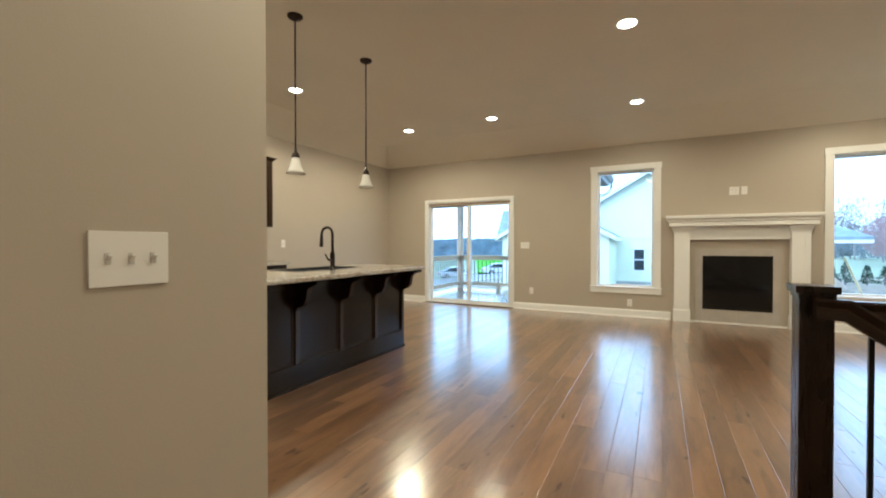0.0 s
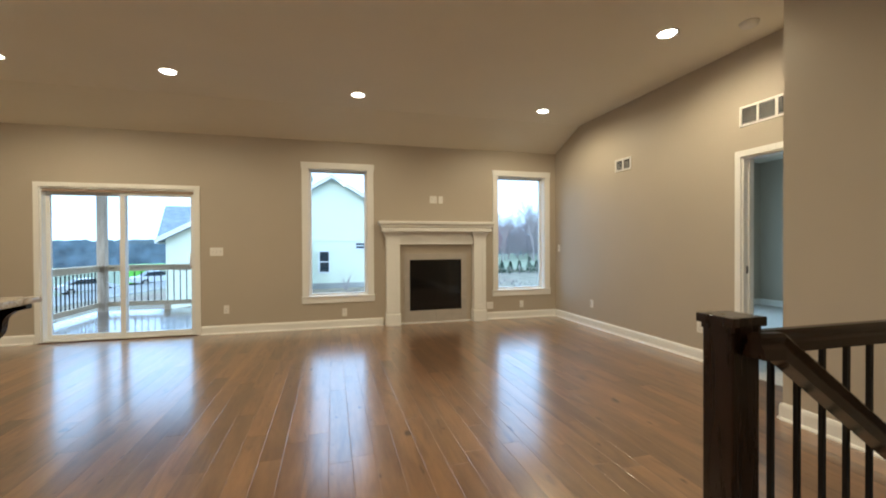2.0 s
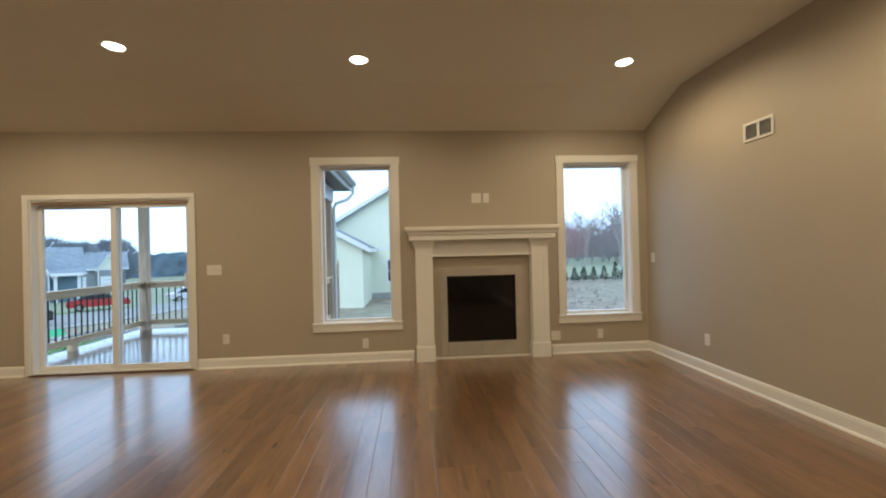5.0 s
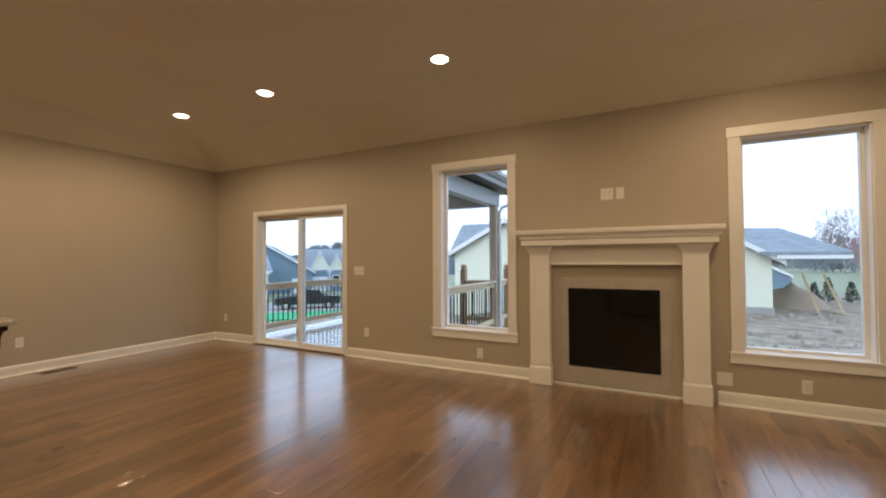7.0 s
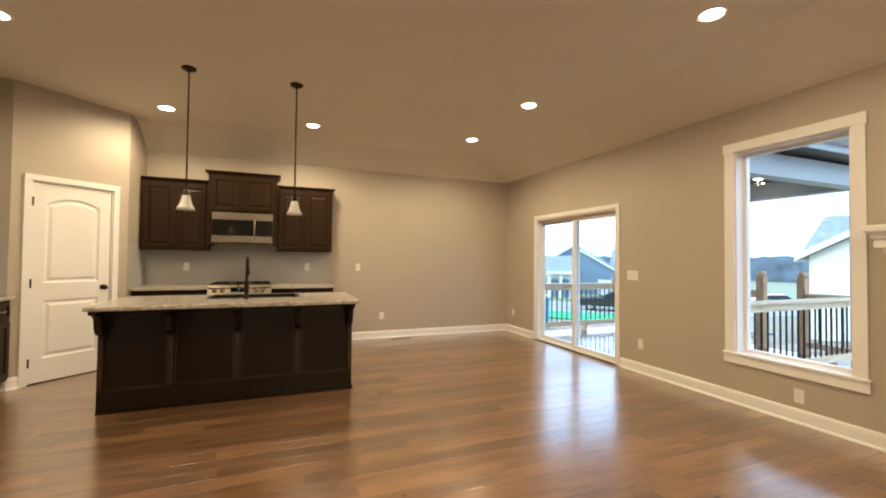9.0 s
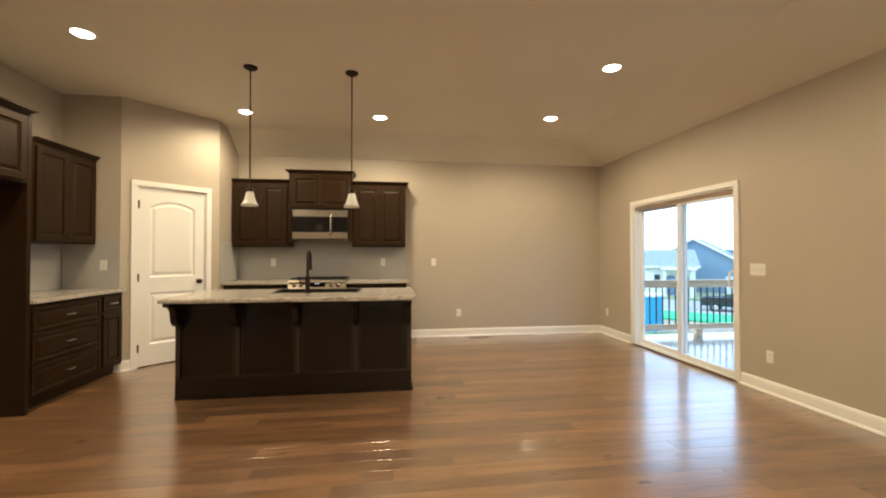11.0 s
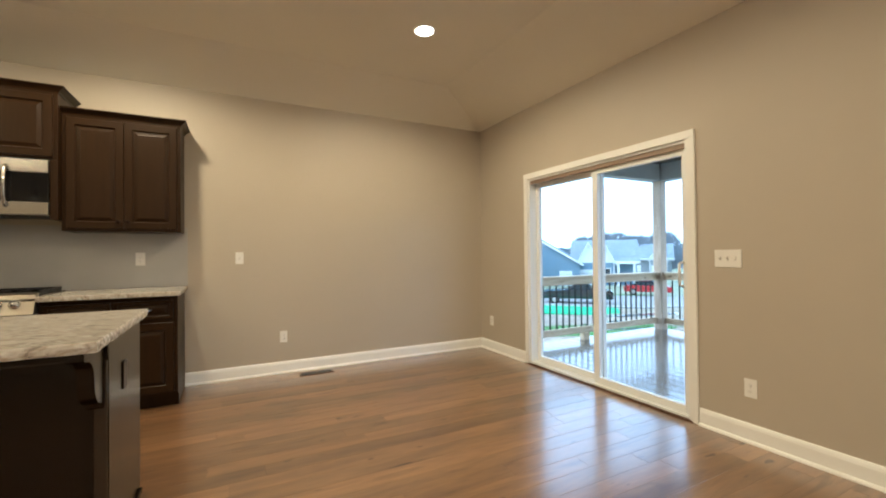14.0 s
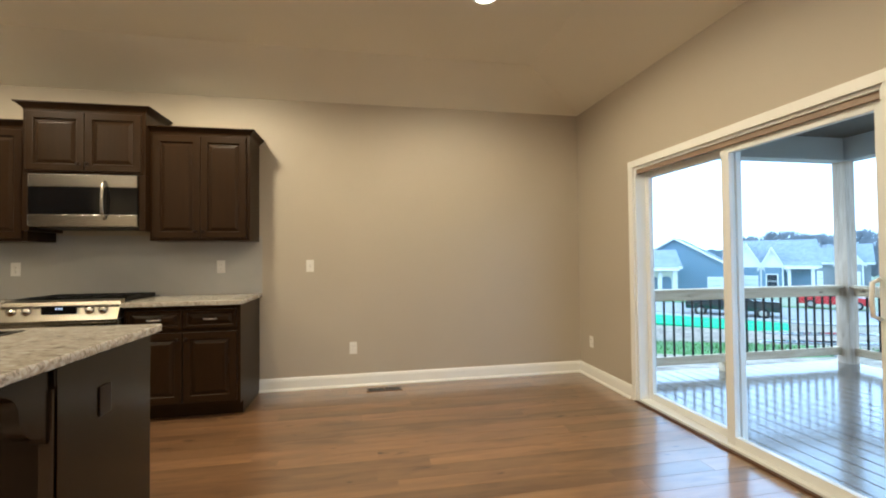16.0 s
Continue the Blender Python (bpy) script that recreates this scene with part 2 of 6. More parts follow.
PINE = wood("treated pine", (0.58, 0.44, 0.27), (0.82, 0.69, 0.49), 0.6, "X", 1.4, knots=True, bump=0.2)
PINEP = wood("pale knotty post", (0.46, 0.34, 0.24), (0.74, 0.61, 0.47), 0.6, "Z", 1.4, knots=True, bump=0.2)
PINEZ = wood("treated pine upright", (0.34, 0.20, 0.11), (0.66, 0.46, 0.28), 0.6, "Z", 1.4, knots=True, bump=0.2)
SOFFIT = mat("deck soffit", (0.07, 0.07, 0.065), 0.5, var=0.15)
BEAMP = mat("beam wrap", (0.45, 0.48, 0.50), 0.5, var=0.04)
SIDING_W = mat("cream siding", (0.76, 0.79, 0.64), 0.6, var=0.04)
SIDING_B = mat("slate blue siding", (0.17, 0.26, 0.34), 0.6, var=0.06)
SIDING_G = mat("grey siding", (0.25, 0.28, 0.3), 0.6, var=0.06)
ROOFM = mat("asphalt shingle", (0.29, 0.34, 0.38), 0.9, var=0.2, scale=3, bump=0.1, bscale=12)
TRIMX = mat("exterior trim", (0.75, 0.77, 0.77), 0.5, var=0.02)
GLASSX = mat("far window glass", (0.03, 0.04, 0.05), 0.1, bump=0.0)
CONC = mat("concrete", (0.38, 0.38, 0.36), 0.8, var=0.1, scale=2)
CARP = mat("dark car paint", (0.012, 0.014, 0.02), 0.2, 0.0, bump=0.0, coat=1.0)
TYRE = mat("tyre rubber", (0.02, 0.02, 0.02), 0.8, bump=0.0)
GREEN = mat("green erosion fabric", (0.03, 0.42, 0.17), 0.7, var=0.12, scale=4, bump=0.1, bscale=20)
BLUEP = mat("blue plastic", (0.02, 0.29, 0.50), 0.4, bump=0.0)
REDP = mat("red plastic", (0.5, 0.06, 0.05), 0.5, bump=0.0)
LUMBER = mat("yellow lumber", (0.6, 0.47, 0.25), 0.7, var=0.1)
DIRT = mat("bare dirt", (0.36, 0.27, 0.20), 0.95, var=0.25, scale=1.5, bump=0.1, bscale=8, color2=(0.36, 0.31, 0.25))
CLOD = mat("pale clods", (0.42, 0.38, 0.33), 0.95, var=0.3, scale=1.2)
BARK = mat("grey bark", (0.42, 0.37, 0.36), 0.9, var=0.2, scale=8)
REDTWIG = mat("red budding twigs", (0.50, 0.35, 0.36), 0.9, var=0.2)
FOLI = mat("evergreen needles", (0.06, 0.11, 0.07), 0.8, var=0.3, scale=8)
# lightened towards blue: distance haze is painted into this colour
HILLS = mat("haze-tinted woods", (0.20, 0.25, 0.28), 0.9, var=0.25, scale=0.3)


# ---- mesh helpers ----
def box(bm, x0, x1, y0, y1, z0, z1, b=0.0):
    r = bmesh.ops.create_cube(bm, size=1)
    vs = r["verts"]
    for v in vs:
        v.co = Vector((x0 if v.co.x < 0 else x1, y0 if v.co.y < 0 else y1, z0 if v.co.z < 0 else z1))
    if b:
        es = {e for v in vs for e in v.link_edges}
        bmesh.ops.bevel(bm, geom=list(es), offset=b, segments=2, profile=0.7, affect="EDGES")


def prism(bm, poly, lo, hi, axis="Y"):
    """A polygon of (u, w) pairs drawn out along an axis."""
    def at(u, w, d):
        return {"X": (d, u, w), "Y": (u, d, w), "Z": (u, w, d)}[axis]
    a = [bm.verts.new(at(u, w, lo)) for u, w in poly]
    c = [bm.verts.new(at(u, w, hi)) for u, w in poly]
    bm.faces.new(a)
    bm.faces.new(c[::-1])
    for i in range(len(poly)):
        j = (i + 1) % len(poly)
        bm.faces.new((a[i], c[i], c[j], a[j]))


def lathe(bm, prof, cx=0, cy=0, n=28):
    rings = []
    for r, z in prof:
        rings.append([bm.verts.new((cx + r * math.cos(2 * math.pi * k / n), cy + r * math.sin(2 * math.pi * k / n), z)) for k in range(n)])
    for p, q in zip(rings, rings[1:]):
        for k in range(n):
            bm.faces.new((p[k], p[(k + 1) % n], q[(k + 1) % n], q[k]))
    return rings


def tube(bm, pts, r, n=10):
    """A round tube along points; r may be a list."""
    pts = [Vector(p) for p in pts]
    rings = []
    for i, p in enumerate(pts):
        d = (pts[min(i + 1, len(pts) - 1)] - pts[max(i - 1, 0)]).normalized()
        u = d.orthogonal().normalized() if i == 0 else (u - d * u.dot(d)).normalized()
        w = d.cross(u)
        rr = r[i] if isinstance(r, (list, tuple)) else r
        rings.append([bm.verts.new(p + u * rr * math.cos(2 * math.pi * k / n) + w * rr * math.sin(2 * math.pi * k / n)) for k in range(n)])
    for p, q in zip(rings, rings[1:]):
        for k in range(n):
            bm.faces.new((p[k], p[(k + 1) % n], q[(k + 1) % n], q[k]))
    bm.faces.new(rings[0][::-1])
    bm.faces.new(rings[-1])


def part(name, bm, material, parent=None, label="", kind="", smooth=False):
    bmesh.ops.recalc_face_normals(bm, faces=bm.faces)
    me = bpy.data.meshes.new(name)
    bm.to_mesh(me)
    bm.free()
    me.materials.append(material)
    if smooth:
        for p in me.polygons:
            p.use_smooth = True
    ob = new(name, me)
    ob.parent = parent
    return tagged(ob, label, kind=kind)


def boxpart(name, dims, material, parent=None, label="", b=0.0, kind=""):
    bm = bmesh.new()
    box(bm, *dims, b)
    return part(name, bm, material, parent, label, kind)


def thing(name, loc, label, category, group="", rz=0.0):
    ob = new(name)
    ob.empty_display_size = 0.1
    ob.matrix_world = pose(*loc, 0, 0, rz)
    return tagged(ob, label, category, group)


def shell(name, material, boxes=(), prisms=(), label="", parent=None, b=0.0):
    bm = bmesh.new()
    for d in boxes:
        box(bm, *d, b)
    for p in prisms:
        prism(bm, *p)
    return part(name, bm, material, parent, label, kind="structure")


# ---- the shell of the house ----
NY, WX, EX = 7.42, -4.91, 3.235
T = 0.16
SL = (-3.96, -2.225, 0.0, 1.97)
W1 = (-0.765, 0.085, 0.46, 2.335)
W2 = (2.18, 3.03, 0.46, 2.335)


def wall_y(name, y0, y1, x0, x1, z1, holes, material=PAINT):
    """A wall along x with rectangular openings (x0, x1, z0, z1)."""
    out, x = [], x0
    for h in sorted(holes):
        out.append((x, h[0], y0, y1, 0, z1))
        if h[2] > 0:
            out.append((h[0], h[1], y0, y1, 0, h[2]))
        out.append((h[0], h[1], y0, y1, h[3], z1))
        x = h[1]
    out.append((x, x1, y0, y1, 0, z1))
    return shell(name, material, out)


wall_y("wall_north", NY, NY + T, WX - 0.16, 8.0, 3.2, [SL, W1, W2, (4.6, 6.2, 0.5, 2.2)])
shell("wall_west", PAINT, [(WX - T, WX, 1.6, NY, 0, 3.2)])
# east wall with the bedroom door
DY0, DY1, DZ = 3.31, 4.108, 2.008
shell("wall_east", PAINT, [(EX, EX + 0.12, DY1, NY, 0, 3.2), (EX, EX + 0.12, DY0, DY1, DZ, 3.2), (EX, EX + 0.12, 3.25, DY0, 0, 3.2)])
SX, SY = 2.542, 3.25
shell("wall_closet", PAINT, [(SX, EX + 0.12, -2.2, SY, 0, 3.2)])
# pantry corner
P1, P2 = (-3.45, 1.03), (-4.19, 1.77)
bm = bmesh.new()
prism(bm, [(P1[0], 0.3), (P1[0], P1[1] - 0.001), (P1[0] - 0.085, P1[1] - 0.087), (P1[0] - 0.12, 0.3)], 0, 3.2, "Z")
part("wall_pantry", bm, PAINT, kind="structure")
shell("wall_pantry_return", PAINT, [(WX, P2[0], P2[1] - 0.1, P2[1], 0, 3.2)])
shell("wall_kitchen_south", PAINT, [(-3.57, -1.03, 0.33, 0.45, 0, 3.2)])
PX = -0.930
shell("wall_partition", PAINT, [(PX - 0.124, PX, -2.2, 1.095, 0, 3.2)])
shell("wall_south", PAINT, [(-1.03, 3.4, -2.3, -2.2, 0, 3.2)])

# unseen walls added to stop daylight leaking under the pantry door
shell("wall_pantry_light_block", PAINT, [(WX - T, WX, -2.3, 1.599, 0, 3.2), (WX, -1.055, -2.3, -2.2, 0, 3.2)])
# ceiling with sloped sides to the west and north
KX, KY = -4.44, 6.70
bm = bmesh.new()
box(bm, KX + 0.001, EX + 0.1, -2.3, KY - 0.001, CEIL, CEIL + 0.14)
box(bm, WX - 0.1, KX, -2.3, P2[1] - 0.101, CEIL + 0.001, CEIL + 0.14)
prism(bm, [(WX - 0.1, WALLTOP - 0.061), (KX, CEIL - 0.0005), (KX, CEIL + 0.13), (WX - 0.1, CEIL + 0.13)], P2[1] - 0.1, NY + 0.1, "Y")
prism(bm, [(NY + 0.1, WALLTOP - 0.04), (KY, CEIL - 0.0005), (KY, CEIL + 0.12), (NY + 0.1, CEIL + 0.12)], WX - 0.09, EX + 0.09, "X")
ceiling = part("ceiling", bm, CEILP, kind="structure")

# floors
STAIR = (0.72, 2.55, 0.95, 1.93)
shell("floor", SUBF, [(WX - 0.1, 0.72, -2.3, NY + 0.1, -0.30, -0.012), (0.72, EX, 1.93, NY + 0.1, -0.30, -0.012), (0.72, 2.55, -2.3, 0.95, -0.30, -0.012)])
shell("floor_bedroom", CARPET, [(EX, 7.9, 1.0, NY, -0.2, 0.0)])
steps = [(0.72 + 0.26 * i, 0.98 + 0.26 * i, 0.95, 1.93, -3.0, -0.19 * (i + 1)) for i in range(7)]
shell("stair_flight", SUBF, steps)
shell("wall_stair_south", PAINT, [(0.72, 2.55, 0.85, 0.95, -3.0, -0.3)])

# bedroom beyond the door
BX = 7.79
shell("wall_bedroom", PAINT, [(BX, BX + 0.1, 1.0, NY, 0, 2.9), (EX + 0.12, BX, 1.0, 1.1, 0, 2.9)])
shell("ceiling_bedroom", CEILP, [(EX + 0.12, BX + 0.1, 1.0, NY, 2.8, 2.9)])

# baseboards
BB = [(0.0, 0.0), (0.030, 0.0), (0.029, 0.009), (0.023, 0.018), (0.016, 0.021), (0.0145, 0.0215), (0.0145, 0.1), (0.011, 0.118), (0.006, 0.13), (0.0, 0.133)]


def baseboard(x0, y0, x1, y1, side, h=0.88):
    """Along a wall's face from one point to another; side turns it out into the room."""
    bm = bmesh.new()
    d = Vector((x1 - x0, y1 - y0, 0))
    n = Vector((-d.y, d.x, 0)).normalized() * side
    rows = []
    for p in ((x0, y0), (x1, y1)):
        rows.append([bm.verts.new((p[0] + n.x * u, p[1] + n.y * u, w * h)) for u, w in BB])
    bm.faces.new(rows[0])
    bm.faces.new(rows[1][::-1])
    for i in range(len(BB)):
        j = (i + 1) % len(BB)
        bm.faces.new((rows[0][i], rows[1][i], rows[1][j], rows[0][j]))
    part("baseboard", bm, WHITE, kind="structure")


baseboard(WX, NY, SL[0] - 0.065, NY, -1)
baseboard(SL[1] + 0.065, NY, 0.31, NY, -1)
baseboard(1.99, NY, EX, NY, -1)
baseboard(WX, 4.2, WX, NY - 0.016, -1)
baseboard(EX, 4.19, EX, NY - 0.016, 1)
baseboard(SX, 0.95, SX, SY, 1)
baseboard(SX - 0.016, SY, EX, SY, 1)
baseboard(PX, -2.2, PX, 1.095, -1)
baseboard(PX - 0.124, 1.095, PX + 0.016, 1.095, 1)
baseboard(BX, 1.1, BX, NY, 1)
baseboard(EX + 0.12, NY, BX - 0.016, NY, -1)
baseboard(P1[0], 0.95, P1[0], P1[1], -1)
pd = (P2[0] - P1[0], P2[1] - P1[1])
pl = math.hypot(*pd)
baseboard(P1[0], P1[1], P1[0] + pd[0] / pl * 0.094, P1[1] + pd[1] / pl * 0.094, -1)
baseboard(P1[0] + pd[0] / pl * 0.946, P1[1] + pd[1] / pl * 0.946, P2[0], P2[1], -1)


# ---- windows and doors ----
def casing(name, x0, x1, z0, z1, w, sill, y=NY, t=0.018):
    bm = bmesh.new()
    box(bm, x0 - w, x0, y - t, y, z0, z1, 0.003)
    box(bm, x1, x1 + w, y - t, y, z0, z1, 0.003)
    box(bm, x0 - w - (0.01 if sill else 0), x1 + w + (0.01 if sill else 0), y - t - (0.003 if sill else 0.002), y, z1, z1 + w, 0.003)
    if sill:
        box(bm, x0 - w - 0.01, x1 + w + 0.01, y - t - 0.004, y, z0 - w, z0, 0.003)
        box(bm, x0 - w - 0.015, x1 + w + 0.015, y - t - 0.018, y + 0.03, z0 - 0.006, z0 + 0.014, 0.004)
    return part(name, bm, WHITE, kind="structure")


def window(idx, w):
    x0, x1, z0, z1 = w
    root = tagged(new("window_%d" % idx), "tall fixed window with white painted casing", kind="structure")
    c = casing("window_casing", x0, x1, z0, z1, 0.088, True)
    c.parent = root
    bm = bmesh.new()
    jt = 0.012
    box(bm, x0, x0 + jt, NY + 0.001, NY + 0.1, z0 + 0.014, z1)
    box(bm, x1 - jt, x1, NY + 0.001, NY + 0.1, z0 + 0.014, z1)
    box(bm, x0, x1, NY + 0.001, NY + 0.1, z1 - jt, z1)
    box(bm, x0, x1, NY + 0.03, NY + 0.1, z0, z0 + jt + 0.004)
    part("window_jamb", bm, WHITE, root, kind="structure")
    bm = bmesh.new()
    f = 0.042
    for a, b_, c_, d in ((x0, x0 + f, z0, z1), (x1 - f, x1, z0, z1)):
        box(bm, a, b_, NY + 0.1, NY + 0.15, c_, d, 0.004)
    box(bm, x0 + f, x1 - f, NY + 0.1, NY + 0.15, z0, z0 + f, 0.004)
    box(bm, x0 + f, x1 - f, NY + 0.1, NY + 0.15, z1 - f, z1, 0.004)
    part("window_frame", bm, VINYL, root, kind="structure")
    g = boxpart("pane", (x0 + f - 0.005, x1 - f + 0.005, NY + 0.122, NY + 0.126, z0 + f - 0.005, z1 - f + 0.005), GLASS, root, "clear glass", kind="structure")
    g.visible_shadow = False


window(1, W1)
window(2, W2)

door1 = tagged(new("door_1"), "white vinyl sliding patio door, closed", kind="structure")
c = casing("door_casing", SL[0], SL[1], 0.0, SL[3], 0.058, False)
c.parent = door1
bm = bmesh.new()
x0, x1, z0, z1 = SL
jb = 0.02
box(bm, x0, x0 + jb, NY + 0.0, NY + 0.15, 0, z1, 0.003)
box(bm, x1 - jb, x1, NY + 0.0, NY + 0.15, 0, z1, 0.003)
box(bm, x0 + jb, x1 - jb, NY + 0.0, NY + 0.15, z1 - 0.02, z1, 0.003)
box(bm, x0 + jb, x1 - jb, NY + 0.002, NY + 0.15, 0.0, 0.026, 0.004)
part("door_frame", bm, VINYL, door1, kind="structure")
boxpart("threshold", (x0 - 0.02, x1 + 0.02, NY - 0.022, NY + 0.0015, 0.0, 0.012), SUBF, door1, kind="structure", b=0.003)
boxpart("door_header_track", (x0 + jb, x1 - jb, NY + 0.012, NY + 0.033, z1 - 0.055, z1 - 0.0205), mat("track brown", (0.3, 0.22, 0.16), 0.5, bump=0), door1, kind="structure")
XM = -3.09
for a, b_, y, nm, fl, fr_ in ((x0 + jb, XM + 0.03, NY + 0.09, "fixed_sash", 0.042, 0.06), (XM - 0.03, x1 - jb, NY + 0.035, "sliding_sash", 0.06, 0.045)):
    bm = bmesh.new()
    box(bm, a, a + fl, y, y + 0.04, 0.027, z1 - 0.0205, 0.004)
    box(bm, b_ - fr_, b_, y, y + 0.04, 0.027, z1 - 0.0205, 0.004)
    box(bm, a + fl, b_ - fr_, y, y + 0.04, 0.027, 0.027 + 0.055, 0.004)
    box(bm, a + fl, b_ - fr_, y, y + 0.04, z1 - 0.095, z1 - 0.0205, 0.004)
    part(nm, bm, VINYL, door1, kind="structure")
    gl_ = boxpart("pane", (a + fl - 0.004, b_ - fr_ + 0.004, y + 0.018, y + 0.022, 0.078, z1 - 0.09), GLASS, door1, kind="structure")
    gl_.visible_shadow = False
bm = bmesh.new()
tube(bm, [(x1 - 0.06, NY + 0.032, 0.93), (x1 - 0.06, NY - 0.012, 0.945), (x1 - 0.06, NY - 0.018, 1.02), (x1 - 0.06, NY - 0.012, 1.095), (x1 - 0.06, NY + 0.032, 1.11)], 0.009)
part("door_handle", bm, VINYL, door1, "white pull handle", kind="structure", smooth=True)

# bedroom doorway
bm = bmesh.new()
for y0_, y1_, za, zb in ((DY1, DY1 + 0.058, 0, DZ), (DY0 - 0.05, DY0, 0, DZ), (DY0 - 0.05, DY1 + 0.058, DZ, DZ + 0.058)):
    box(bm, EX - 0.018, EX, y0_, y1_, za, zb, 0.003)
part("trim_doorway", bm, WHITE, kind="structure")
bm = bmesh.new()
box(bm, EX - 0.001, EX + 0.121, DY1 - 0.018, DY1, 0, DZ)
box(bm, EX - 0.001, EX + 0.121, DY0, DY0 + 0.018, 0, DZ)
box(bm, EX - 0.001, EX + 0.121, DY0, DY1, DZ - 0.018, DZ)
box(bm, EX + 0.05, EX + 0.085, DY1 - 0.03, DY1 - 0.018, 0, DZ)
part("trim_door_jamb", bm, WHITE, kind="structure")
boxpart("strike_plate", (EX + 0.03, EX + 0.05, DY1 - 0.0205, DY1 - 0.018, 0.93, 1.0), BRONZE, kind="structure")


# ---- pantry door, on the diagonal: local x runs along the wall, -y faces the room ----
def pantry():
    dx, dy = P2[0] - P1[0], P2[1] - P1[1]
    L = math.hypot(dx, dy)
    base = pose(P1[0], P1[1], 0, 0, 0, math.degrees(math.atan2(dy, dx)))
    wall = tagged(new("wall_pantry_front"), kind="structure")
    wall.matrix_world = base
    a, b_ = 0.155, 0.885
    zt = 2.06
    bm = bmesh.new()
    box(bm, 0, a, 0, 0.12, 0, 3.2)
    box(bm, b_, L, 0, 0.12, 0, 3.2)
    box(bm, a, b_, 0, 0.12, zt, 3.2)
    part("wall_face", bm, PAINT, wall, kind="structure")
    bm = bmesh.new()
    box(bm, a - 0.06, a, -0.018, 0, 0, zt, 0.003)
    box(bm, b_, b_ + 0.06, -0.018, 0, 0, zt, 0.003)
    box(bm, a - 0.06, b_ + 0.06, -0.02, 0, zt, zt + 0.06, 0.003)
    box(bm, a, a + 0.012, -0.001, 0.12, 0, zt)
    box(bm, b_ - 0.012, b_, -0.001, 0.12, 0, zt)
    box(bm, a, b_, -0.001, 0.12, zt - 0.012, zt)
    part("trim_pantry", bm, WHITE, wall, kind="structure")
    door = tagged(new("door_2"), "white two-panel interior door with arched upper panel, closed", kind="structure")
    door.matrix_world = base
    x0_, x1_ = a + 0.015, b_ - 0.015
    W = x1_ - x0_
    H0, H1 = 0.012, zt - 0.015
    # slab with two recessed panels, upper one arched
    s = 0.11
    bm = bmesh.new()
    box(bm, x0_, x0_ + s, 0.012, 0.045, H0, H1)
    box(bm, x1_ - s, x1_, 0.012, 0.045, H0, H1)
    box(bm, x0_ + s, x1_ - s, 0.012, 0.045, H0, 0.25)
    box(bm, x0_ + s, x1_ - s, 0.012, 0.045, 0.84, 1.02)
    xm, hw = (x0_ + x1_) / 2, W / 2 - s
    arch = lambda u, o=0.0: 1.83 - o + 0.075 * (1 - ((u - xm) / hw) ** 2)
    N = 14
    us = [x0_ + s + (2 * hw) * i / N for i in range(N + 1)]
    prism(bm, [(u, arch(u)) for u in us] + [(x1_ - s, H1), (x0_ + s, H1)], 0.012, 0.045)
    part("door_slab", bm, WHITE, door, kind="structure")
    for zb, top in ((0.25, None), (1.02, 1)):
        bm = bmesh.new()
        def ring(o, y):
            lo = [(x0_ + s + o, zb + o), (x1_ - s - o, zb + o)]
            if top:
                k = [(x1_ - s - o - (2 * (hw - o)) * i / N) for i in range(N + 1)]
                return [bm.verts.new((u, y, w)) for u, w in lo] + [bm.verts.new((u, y, arch(u, o) )) for u in k]
            return [bm.verts.new((u, y, w)) for u, w in lo + [(x1_ - s - o, 0.84 - o), (x0_ + s + o, 0.84 - o)]]
        rs = [ring(0, 0.012), ring(0.012, 0.024), ring(0.028, 0.026), ring(0.055, 0.015)]
        for p, q in zip(rs, rs[1:]):
            for i in range(len(p)):
                j = (i + 1) % len(p)
                bm.faces.new((p[i], p[j], q[j], q[i]))
        bm.faces.new(rs[-1])
        part("panel", bm, WHITE, door, kind="structure")
    for z in (0.22, 1.02, 1.85):
        boxpart("hinge", (x0_ - 0.012, x0_ + 0.006, -0.006, 0.011, z - 0.045, z + 0.045), BRONZE, door, b=0.002, kind="structure")
    bm = bmesh.new()
    ks = [(0.0, 0.0), (0.028, 0.0), (0.028, 0.006), (0.011, 0.012), (0.011, 0.03), (0.022, 0.036), (0.029, 0.048), (0.025, 0.06), (0.012, 0.066), (0.0, 0.067)]
    lathe(bm, [(r_ + 0.0001, z_) for r_, z_ in ks], n=20)
    k = part("door_knob", bm, BRONZE, door, "dark bronze round knob", kind="structure", smooth=True)
    k.matrix_local = pose(x1_ - 0.065, 0.012, 0.95, 90)


pantry()


# ---- kitchen cabinets ----
def raised_panel(bm, x0, x1, z0, z1, y, s=0.055, d=0.02):
    """A raised-panel door in front of y, facing -y."""
    f = y - d
    def ring(o, yy):
        return [bm.verts.new((u, yy, w)) for u, w in ((x0 + s + o, z0 + s + o), (x1 - s - o, z0 + s + o), (x1 - s - o, z1 - s - o), (x0 + s + o, z1 - s - o))]
    rs = [ring(-s, y - 0.0005), ring(-s, f + 0.003), ring(-s + 0.003, f), ring(-0.003, f), ring(0, f + 0.003), ring(0.003, f + 0.012), ring(0.010, f + 0.013), ring(0.032, f + 0.003), ring(0.036, f + 0.002)]
    for p, q in zip(rs, rs[1:]):
        for i in range(4):
            j = (i + 1) % 4
            bm.faces.new((p[i], p[j], q[j], q[i]))
    bm.faces.new(rs[-1])


